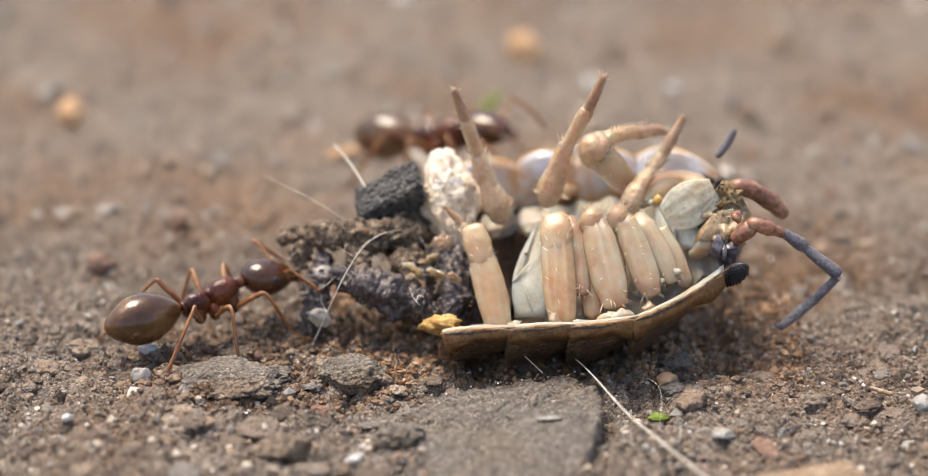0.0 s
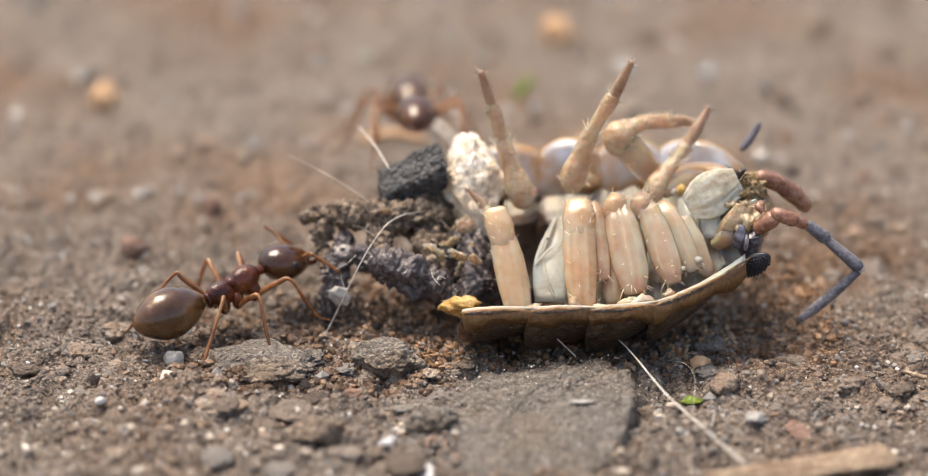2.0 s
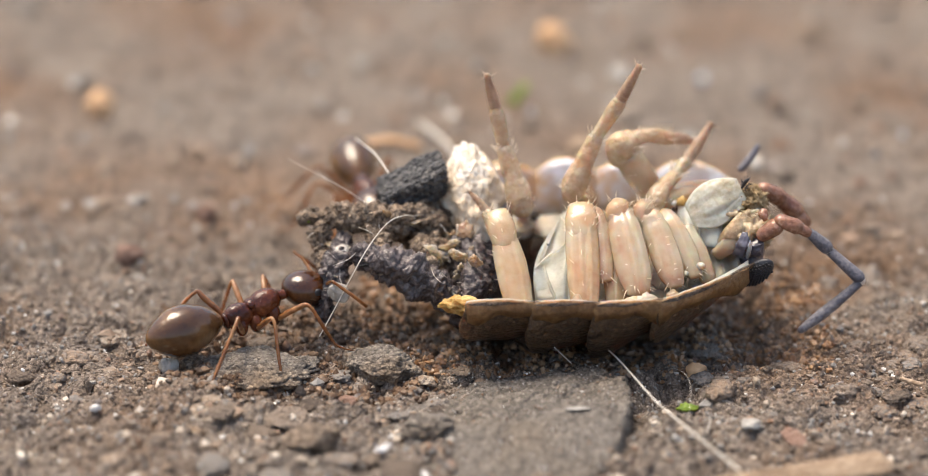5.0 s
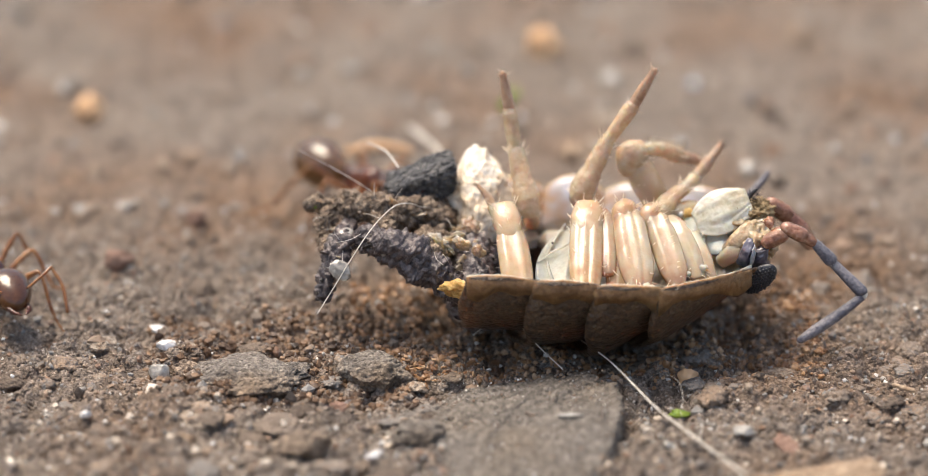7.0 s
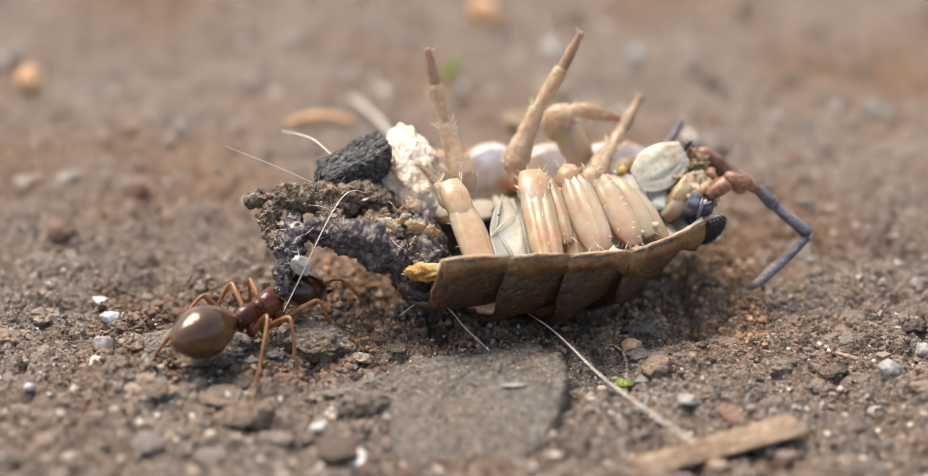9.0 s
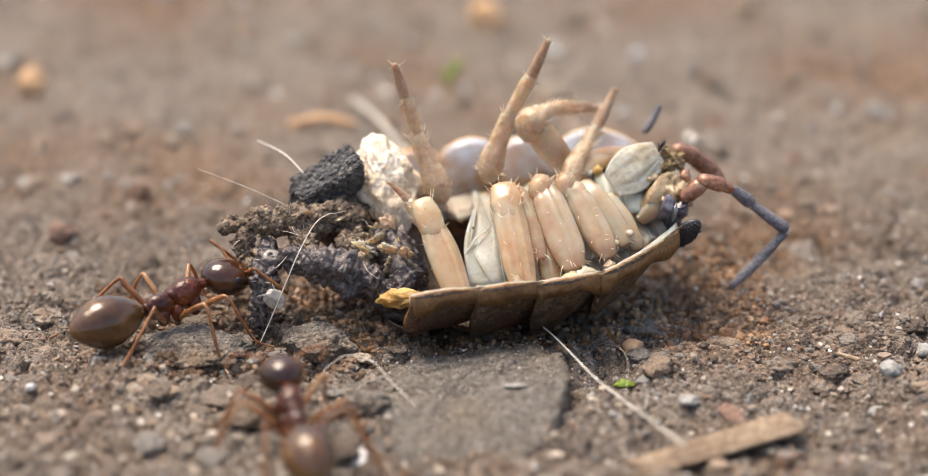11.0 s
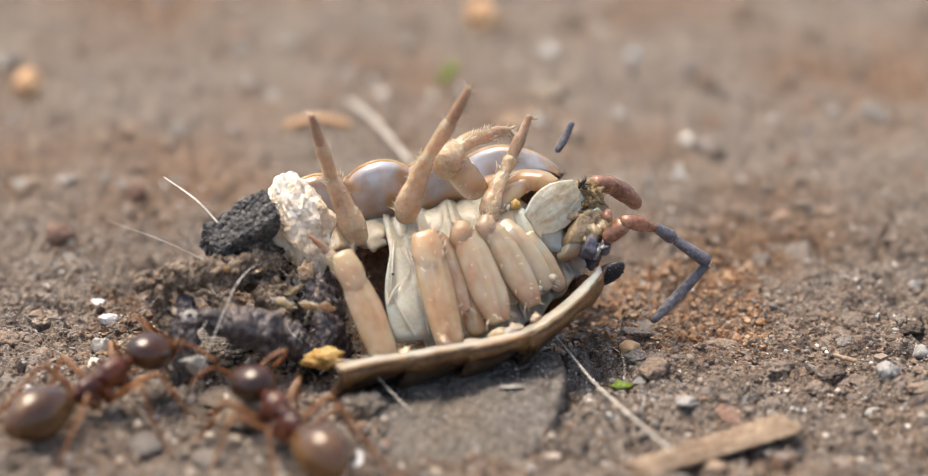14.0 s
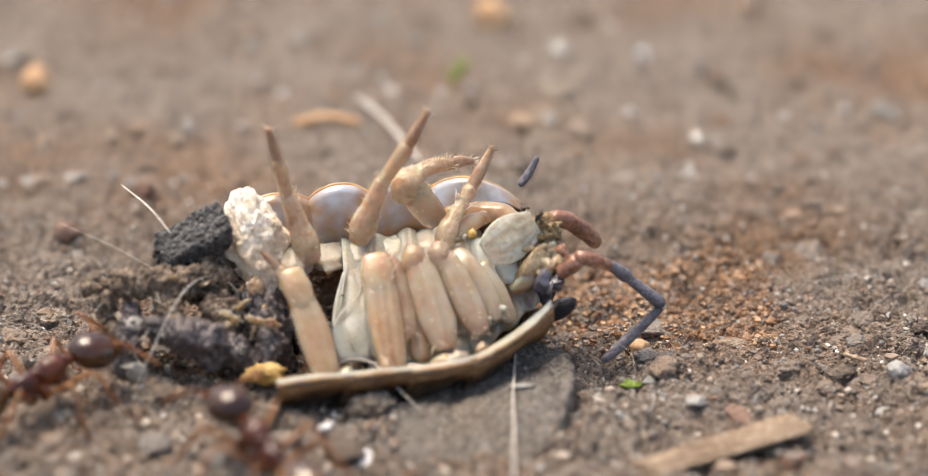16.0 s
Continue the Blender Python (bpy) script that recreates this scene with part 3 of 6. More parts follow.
clods("soil_crumbs", "lumpy brown and grey soil crumbs bedded in the ground", 420, (-13, 14, -14.5, -5.5), (0.10, 0.42), 31, CLODS, 0.36)
clods("soil_crumbs", "small stony crumbs on the soil", 900, (-13, 14, -14.5, -3.5), (0.03, 0.12), 32, CLODS, 0.7)
clods("soil_crumbs", "lumps of soil and small stones on bare ground", 300, (-20, 24, -3, 40), (0.12, 0.5), 33, CLODS, 0.4)


def on_flake(x, y):
    return 0.28 + 0.10 * (x - 1.7) - 0.02 * (y + 9.6) - 0.28 * np.maximum(0.0, -11.2 - y)


grains("sand_grit", "fine glinting grains on the stone flake", 900, (-1.0, 3.5, -12.2, -7.2), (0.01, 0.04), 16, GRIT, power=2.8, sink=0.3, floor=on_flake)
grains("pale_grit", "tiny glinting mineral specks on the stone flake", 220, (-1.0, 3.5, -12.2, -7.2), (0.01, 0.035), 17, PALE, power=2.5, sink=0.3, floor=on_flake)
grains("sand_grit", "soil crumbs banked over the edge of the stone flake", 700, (-2.6, -0.3, -13.0, -10.2), (0.03, 0.14), 18, GRIT, power=2.2, sink=0.5, floor=on_flake)


def on_soil(x, y, lift=0.0):
    return float(height(x, y)) + lift


def pebble(name, x, y, size, mat, label, category, seed, turn=(0, 0, 0), rough=0.25, facet=0.0, lift=0.35, level=3):
    """One stone, chip or crumb resting in the soil."""
    ob = part(name, blob(size, turn=turn, rough=rough, seed=seed, facet=facet, level=level, cuts=0 if mat is STONY else 7), mat)
    top = on_soil(x, y)
    if -1.2 < x < 3.4 and -12.2 < y < -7.8:
        top = max(top, float(on_flake(x, y)) + 0.04)
    ob.location = (x * MM, y * MM, (top + size[2] * lift + 0.05) * MM)
    return tagged(ob, label, category, group=category + "s on the soil")


def build_flake():
    """The flat grey stone flake, a slab with a broken edge, half sunk."""
    rim = [(-2.3, -9.1), (-1.25, -8.4), (0.1, -7.75), (1.45, -7.45), (2.85, -7.4), (3.55, -7.75), (3.72, -8.4), (3.74, -9.3), (3.55, -10.7), (3.38, -11.5),
           (3.1, -11.95), (2.7, -12.45), (1.9, -13.1), (0.6, -13.0), (-0.7, -11.9), (-1.6, -10.4)]
    bm = bmesh.new()
    c = Vector((1.0, -9.6, 0))
    rings = []
    for k, z in ((0.0, 0.24), (0.12, 0.24), (0.24, 0.25), (0.36, 0.25), (0.48, 0.24), (0.6, 0.23), (0.7, 0.22), (0.8, 0.2), (0.88, 0.2), (0.95, 0.19), (0.98, 0.17), (0.995, 0.1), (1.0, -0.05), (1.0, -0.25), (1.0, -0.6)):
        ring = []
        pts = spline([(*p, 0) for p in rim + rim[:1]], 10)[:-1]
        for j, p in enumerate(pts):
            q = c.lerp(Vector(p), k)
            w = noise.noise(Vector((q.x * 1.3, q.y * 1.3, 3))) * 0.2 + noise.noise(Vector((q.x * 4, q.y * 4, 8))) * 0.09 + noise.noise(Vector((q.x * 11, q.y * 11, 8))) * 0.05
            e = 1 + (0.05 * noise.noise(Vector((j * 0.9, z * 4, 1))) if k > 0.85 else 0)
            q = c + (q - c) * e
            ring.append(bm.verts.new((q.x, q.y, z + w + 0.04 + 0.10 * (q.x - 1.7) - 0.02 * (q.y + 9.6) - 0.28 * max(0.0, -11.2 - q.y))))
        rings.append(ring)
    n = len(rings[0])
    for a, b in zip(rings, rings[1:]):
        for j in range(n):
            bm.faces.new((a[j], b[j], b[(j + 1) % n], a[(j + 1) % n]))
    bmesh.ops.remove_doubles(bm, verts=bm.verts, dist=1e-4)
    ob = part("stone_flake", bm, FLAKE)
    tagged(ob, "flat grey-brown stone flake half sunk in soil", "stone")


build_flake()

PEBBLES = [
    # name, x, y, size, material, label, category, seed
    ("quartz_disc", 6.42, -10.0, (0.25, 0.23, 0.12), GREYCHIP, "flat clear quartz grain lying on soil", "grain", 1),
    ("quartz_grain", 4.73, -10.45, (0.17, 0.15, 0.14), QUARTZ, "small clear quartz grain on soil", "grain", 2),
    ("quartz_grain", -6.81, -7.18, (0.25, 0.22, 0.27), QUARTZ, "rounded yellowish quartz grain on soil", "grain", 3),
    ("white_chip", -8.34, -9.50, (0.15, 0.1, 0.09), CHIP, "small bright white chip on soil", "chip", 4),
    ("white_chip", -1.83, -11.28, (0.30, 0.15, 0.06), CHIP, "flat white angular chip on soil", "chip", 5),
    ("white_chip", -0.95, -12.3, (0.42, 0.3, 0.2), CHIP, "rough bluish white lump on soil", "chip", 6),
    ("white_pebble", 12.06, -7.18, (0.22, 0.2, 0.18), GREYCHIP, "bright white pebble on soil", "pebble", 7),
    ("white_pebble", 11.09, -8.61, (0.34, 0.3, 0.24), GREYCHIP, "rough pale pebble on soil", "pebble", 8),
    ("white_pebble", 10.70, -9.78, (0.22, 0.2, 0.16), GREYCHIP, "rough off-white pebble on soil", "pebble", 9),
    ("rust_shard", 7.45, -10.2, (0.55, 0.3, 0.07), RUST, "flat rust-red shard on soil", "stone", 10),
    ("rust_shard", -2.62, -8.39, (0.35, 0.22, 0.16), RUST, "reddish stone crumb on soil", "stone", 11),
    ("beige_pebble", -6.08, -10.48, (0.28, 0.22, 0.2), STRAW, "beige pebble on soil", "pebble", 12),
    ("orange_pebble", 5.35, -6.88, (0.3, 0.28, 0.26), ORANGE, "tan orange pebble in a hollow", "pebble", 13),
    ("orange_pebble", -9.58, 9.06, (0.42, 0.42, 0.42), ORANGE, "orange pebble on bare soil", "pebble", 14),
    ("orange_pebble", 2.44, 13.09, (0.52, 0.5, 0.5), ORANGE, "large orange pebble on bare soil", "pebble", 15),
    ("pale_pebble", 4.13, 10.91, (0.4, 0.36, 0.3), QUARTZ, "pale pebble on bare soil", "pebble", 16),
    ("pale_pebble", 7.46, 4.89, (0.24, 0.22, 0.2), QUARTZ, "whitish pebble on bare soil", "pebble", 17),
    ("pale_pebble", -5.55, 5.99, (0.2, 0.2, 0.2), QUARTZ, "small pale pebble on bare soil", "pebble", 18),
    ("rust_pebble", -8.13, -1.11, (0.42, 0.34, 0.3), RUST, "dark red crumb on bare soil", "stone", 19),
    ("rust_pebble", -6.42, 1.98, (0.25, 0.3, 0.25), RUST, "pinkish red crumb on bare soil", "stone", 20),
    ("pale_pebble", 3.04, 6.07, (0.55, 0.4, 0.3), STRAW, "pale sandy lump on bare soil", "stone", 21),
    ("soil_clod", -6.22, -6.88, (0.5, 0.42, 0.36), BROWNSOIL, "rounded dark soil clod", "clod", 22),
    ("soil_clod", -4.9, -7.2, (1.5, 0.95, 0.36), STONY, "low grey gritty stone bedded in soil", "stone", 23),
    ("soil_clod", -1.9, -7.0, (0.8, 0.6, 0.34), STONY, "grey-brown clod under the woodlouse's rear", "clod", 30),
    ("soil_clod", -0.8, -10.3, (0.55, 0.4, 0.3), STONY, "grey crumb on the edge of a stone flake", "clod", 31),
    ("soil_clod", -3.4, -11.0, (0.7, 0.55, 0.35), BROWNSOIL, "crumbly brown soil clod", "clod", 24),
    ("blue_grain", -0.95, -10.2, (0.14, 0.12, 0.12), CHARCOAL, "small dark bluish grain on stone", "grain", 25),
    ("white_chip", 2.55, -9.8, (0.36, 0.09, 0.025), GREYCHIP, "thin white streak of mineral on the stone flake", "chip", 23),
    ("white_chip", -7.0, -4.5, (0.24, 0.18, 0.12), CHIP, "crumbly white chip on soil", "chip", 26),
    ("white_chip", -6.76, -5.64, (0.24, 0.2, 0.13), CHIP, "ragged white chip on soil", "chip", 27),
]
for name, x, y, size, mat, label, category, seed in PEBBLES:
    pebble(name, x, y - (1.3 * size[2] if y > 0 else 0.0), size, mat, label, category, seed, turn=(0, 0, seed * 47), rough=0.28 if mat is STONY else 0.22, level=5 if mat is STONY else 3)


def build_splinter():
    """The straw-coloured wood splinter: a fibrous strip with frayed ends."""
    rng = random.Random(3)
    root = new("wood_splinter")
    tagged(root, "straw-coloured frayed wood splinter on soil", "splinter")
    for i in range(11):
        o = (i - 5) * 0.045
        a = -2.1 + rng.uniform(-0.1, 0.15), o * 1.5, 0.16 + rng.uniform(0, 0.06) + 0.1 * (1 - abs(o) * 3)
        b = 2.1 + rng.uniform(-0.3, 0.06), o * 2.0, 0.20 + rng.uniform(0, 0.06) + 0.1 * (1 - abs(o) * 3)
        pts = [(*[a[k] + (b[k] - a[k]) * t for k in range(2)], a[2] + (b[2] - a[2]) * t + rng.uniform(-0.015, 0.015), 0.052 * rng.uniform(0.8, 1.25))
               for t in (0, 0.25, 0.5, 0.75, 1)]
        part("wood_fibre", limb(pts, sides=7, steps=5), STRAW, root)
    return root


splinter = build_splinter()


def strand(name, pts, mat, label, category="hair"):
    return tagged(part(name, limb(pts, sides=6, steps=8), mat), label, category)


long_hair = strand("long_hair", [(0.0, 0.0, 0.25, 0.015), (0.7, -1.7, 0.5, 0.02), (1.6, -3.7, 0.45, 0.024), (2.2, -4.9, 0.5, 0.026), (3.5, -7.6, 0.75, 0.028)],
                   HAIR, "long stiff whitish hair lying across soil and stone")
strand("curled_hair", [(5.35, -9.75, 0.1, 0.012), (5.5, -9.95, 0.3, 0.014), (5.45, -10.25, 0.15, 0.012)], HAIR, "tiny pale curled fibre on soil")
arched_hair = strand("arched_hair", [(-1.8, -8.9, 0.35, 0.012), (-1.3, -9.0, 0.75, 0.014), (-0.7, -9.4, 0.8, 0.014), (-0.3, -10.0, 0.6, 0.013), (0.25, -10.7, 0.35, 0.01)], HAIR, "thin arched tan fibre over the stone flake")
strand("fine_hair", [(4.6, -7.0, 0.1, 0.003), (4.95, -7.8, 0.4, 0.004), (5.12, -8.6, 0.45, 0.004), (5.05, -9.6, 0.1, 0.003)], HAIR, "thread-thin pale fibre beside the moss")
strand("back_fibre", [(-1.2, 7.1, 0.2, 0.05), (-0.5, 5.0, 0.5, 0.06), (0.35, 2.9, 0.3, 0.05)], HAIR, "pale stiff fibre lying on bare soil")
strand("orange_twig", [(-2.75, 5.45, 0.2, 0.10), (-1.95, 5.6, 0.3, 0.12), (-1.15, 5.45, 0.2, 0.09)], ORANGE, "short orange straw bit on bare soil", "twig")
strand("tan_fleck", [(10.0, -7.8, 0.2, 0.05), (10.4, -8.2, 0.25, 0.06)], STRAW, "tan plant fleck on soil", "fleck")
strand("green_scrap", [(1.3, 8.2, 0.3, 0.15), (1.6, 8.3, 0.65, 0.11)], MOSS, "small green leaf scrap on bare soil", "leaf")
pebble("moss_scrap", 5.09, -8.6, (0.28, 0.16, 0.11), MOSS, "tiny bright green moss scrap on soil", "moss", 41, rough=0.5)


# ---- the dead woodlouse on its back: x to its head, z out of its belly ----
def hull(x, a, grow=0.0):
    """The shell's outside: a = 0 at the near edge, half a turn at the far one."""
    near = max(math.cos(a), 0.0)
    w = (2.8 + 0.42 * near) * (1 - (0.35 + 0.06 * near) * max(0.0, (x - 0.2) / 2.8) ** 2) + grow
    d = 2.35 * (1 - 0.3 * (x / 3.4) ** 2 - 0.18 * (max(x, 0.0) / 3.0) ** 2 - 0.23 * (1 - math.exp(-max(x + 0.3, 0.0)))) + grow
    yc = -0.2 + 0.2 * max(0.0, x / 3.0)
    return Vector((x, yc - w * math.cos(a), near ** 2 * (0.36 - 0.075 * x) - d * max(math.sin(a), 0.0) ** 0.85))


def build_plate(i, x0, x1, parent):
    """One back plate: a bent shell with thickness that laps over the plate behind it, and a pale folded rim."""
    bm = bmesh.new()
    nu, nv = 18, 48
    sheets = []
    for inner in (0, 1):
        grid = []
        for iu in range(nu + 1):
            s = iu / nu
            row = []
            for iv in range(nv + 1):
                a = math.pi * iv / nv
                slant = (0.5 + 0.26 * math.sin(6 * a) + (0.35 * s if i == 3 else 0.0)) * max(math.sin(a), 0.0) ** 1.3
                x = x0 + (x1 - x0) * s - slant - 0.25 * (1 - s) + 0.10 * s
                p = hull(max(x, -3.9), a, (0.36 * (1 - s) ** 2.5 - 0.16 * s ** 2 - 0.12 * (1 - s) ** 30) * (0.15 + 0.85 * min(1.0, 2.0 * math.sin(a))) + 0.07 * math.sin(math.pi * s) - 0.07 * inner)
                edge = max(0.0, 1 - math.sin(a) * 4)
                p.z += edge * (0.10 * (1 - (2 * s - 1) ** 4) - (0.08 if a < 1.5 else 0.34))
                p += Vector((0, 0, 0.05 * noise.noise(Vector((x * 2, a * 3, i)))))
                row.append(bm.verts.new(p))
            grid.append(row)
        sheets.append(grid)
    for g, flip in ((sheets[0], False), (sheets[1], True)):
        for u in range(nu):
            for v in range(nv):
                f = (g[u][v], g[u + 1][v], g[u + 1][v + 1], g[u][v + 1])
                bm.faces.new(f[::-1] if flip else f)
    o, n = sheets
    for u in range(nu):
        for v in (0, nv):
            bm.faces.new((o[u][v], o[u + 1][v], n[u + 1][v], n[u][v]))
    for v in range(nv):
        for u in (0, nu):
            bm.faces.new((o[u][v], o[u][v + 1], n[u][v + 1], n[u][v]))
    plate = part("back_plate", bm, PLATE, parent, "grey-brown mottled back plate")
    lobe_top = 0.5 if i in (1, 3) else 0.38
    for side in (0, 1):
        inward = 1 if side == 0 else -1
        edge_rows, skin_rows = [], []
        rim_bm, skin_bm = bmesh.new(), bmesh.new()
        n = 14
        for iu in range(n + 1):
            s = iu / n
            x = x0 + (x1 - x0) * (0.02 + 0.96 * s) - 0.26 * (1 - s)
            p = hull(x, math.pi * side, 0.02)
            lobe = 1 - abs(2 * s - 1) ** 2.2
            lift = (0.10 * lobe - 0.05 if side == 0 else lobe_top * lobe - 0.16 - 0.05 * x) + 0.03 * noise.noise(Vector((x * 5, side, 1)))
            # Margin drawn deep, so its paler colour also paints the plate's lit top
            low = 0.46 + 0.3 * noise.noise(Vector((x * 1.7, side, 4)))
            shape = ((-0.03 - 0.05 * (1 - s), -low), (-0.05 - 0.05 * (1 - s), -0.18), (-0.03, -0.02), (0.0, 0.012), (0.025, 0.0), (0.04, -0.05), (0.02, -0.2))
            edge_rows.append([rim_bm.verts.new(p + Vector((0, inward * y, z + lift))) for y, z in shape])
            fore = 1 - 0.8 * max(0.0, (x - 0.9) / 1.7)
            deep = [(y * (0.4 + 0.6 * fore), z * fore) for y, z in ((0.07, 0.0), (0.22, -0.10), (0.42, -0.28), (0.66, -0.55), (0.8, -0.8), (0.6, -0.8), (0.3, -0.42), (0.06, -0.12))]
            skin_rows.append([skin_bm.verts.new(p + Vector((0, inward * y, z + lift * max(0.0, 1 + z)))) for y, z in deep])
        for bm, rows in ((rim_bm, edge_rows), (skin_bm, skin_rows)):
            m = len(rows[0])
            for r0, r1 in zip(rows, rows[1:]):
                for k in range(m):
                    bm.faces.new((r0[k], r0[(k + 1) % m], r1[(k + 1) % m], r1[k]))
            bm.faces.new(rows[0])
            bm.faces.new(rows[-1][::-1])
        part("rim", rim_bm, LIT_FARRIM if side else RIM, plate, "tan translucent folded edge")
        part("lining", skin_bm, BELLY if side == 0 else BLUE_SHEEN, plate, "pale inner face of a plate")
    return plate


def span(points, skin, thick=0.6, ridges=(), seams=(), bristles=14, core=True, label=""):
    """One piece of a leg: points (x, y, z, half width) from its root to its far end."""
    return points, skin, thick, ridges, seams, bristles, core, label


def build_leg(parent, spans, seed, label="cream translucent leg"):
    """A pale jointed leg: flattened rounded pieces with darker flesh inside and bristles at the joints."""
    leg, hairs = None, bmesh.new()
    for i, (pts, skin, thick, ridges, seams, bristles, core, name) in enumerate(spans):
        bm = plank(pts, thick, ridges=ridges, seams=seams, round_start=True, square=2.9 if thick < 0.75 else 2.2, blunt=0.55)
        ob = part("shin" if leg else "leg", bm, skin, leg or parent, name or label)
        leg = leg or ob
        if core:
            inner = [(p[0] + 0.03 * (-1) ** k, p[1] + 0.02, p[2] - 0.02, p[3] * (0.26, 0.42, 0.3, 0.38)[(k + seed) % 4]) for k, p in enumerate(pts)]
            part("flesh", limb(inner, sides=10, flat=0.55), FLESH, leg, "pinkish flesh inside the leg")
        a, b = pts[-2], pts[-1]
        fringe(hairs, b[:3], a[:3], b[3], bristles, 0.23, seed + 7 * i, 0.014)
        for p, q in zip(pts, pts[1:]):
            spikes(hairs, p[:3], q[:3], q[3] * 0.97, bristles // 3, 0.15, seed + 40 + i, 0.014)
    part("bristles", hairs, SPINE, leg, "short pale bristles")
    return leg


def far_leg(parent, root, shin, foot, seed):
    """A raised far leg: a stub from the shell, a shin with a swollen rounded knee, and a thin two-jointed brown foot."""
    slim = [(*p[:3], p[3] * k) for p, k in zip(shin, (0.82, 0.84, 0.78, 0.76))]
    foot = [(*p[:3], p[3] * 0.78 + (0.035 if k else 0.0)) for k, p in enumerate(foot)]
    leg = build_leg(parent, [span(root, CREAM, 0.85, bristles=8), span(slim, LEGTAN, 0.85, bristles=22, seams=(0.62,), label="pale tan bristly shin with a swollen knee")], seed)
    for k, (a, b) in enumerate(zip(foot, foot[1:])):
        a, b = np.array(a, float), np.array(b, float)
        bm = limb([a + (b - a) * 0.02 - (0, 0, 0, a[3] * 0.12), a + (b - a) * 0.4, np.append((a + (b - a) * 0.82)[:3], b[3] * 1.14), np.append((a + (b - a) * 0.95)[:3], b[3])], sides=12, steps=5)
        spikes(bm, a[:3], b[:3], b[3] * 0.95, 16, 0.13, seed + 9 + k, 0.014)
        spikes(bm, a[:3] + (b[:3] - a[:3]) * 0.86, b[:3], b[3] * 1.0, 8, 0.2, seed + 19 + k, 0.016)
        part("foot", bm, TIP if k else LEGTAN if len(foot) > 2 else TIP, leg, "thin brown bristly foot")
    return leg


def build_feeler_joint(a, b, r0, r1, skin, parent, name="feeler_joint", seed=0, label=""):
    """One club-shaped feeler segment with a pale ring at its far end."""
    a, b = Vector(a), Vector(b)
    m = a.lerp(b, 0.55)
    bm = limb([(*a, r0), (*m, (r0 + r1) * 0.52), (*a.lerp(b, 0.92), r1)], sides=14, flat=0.92)
    spikes(bm, a, b, (r0 + r1) * 0.48, 26, 0.05, seed, 0.007)
    ob = part(name, bm, skin, parent, label)
    return ob


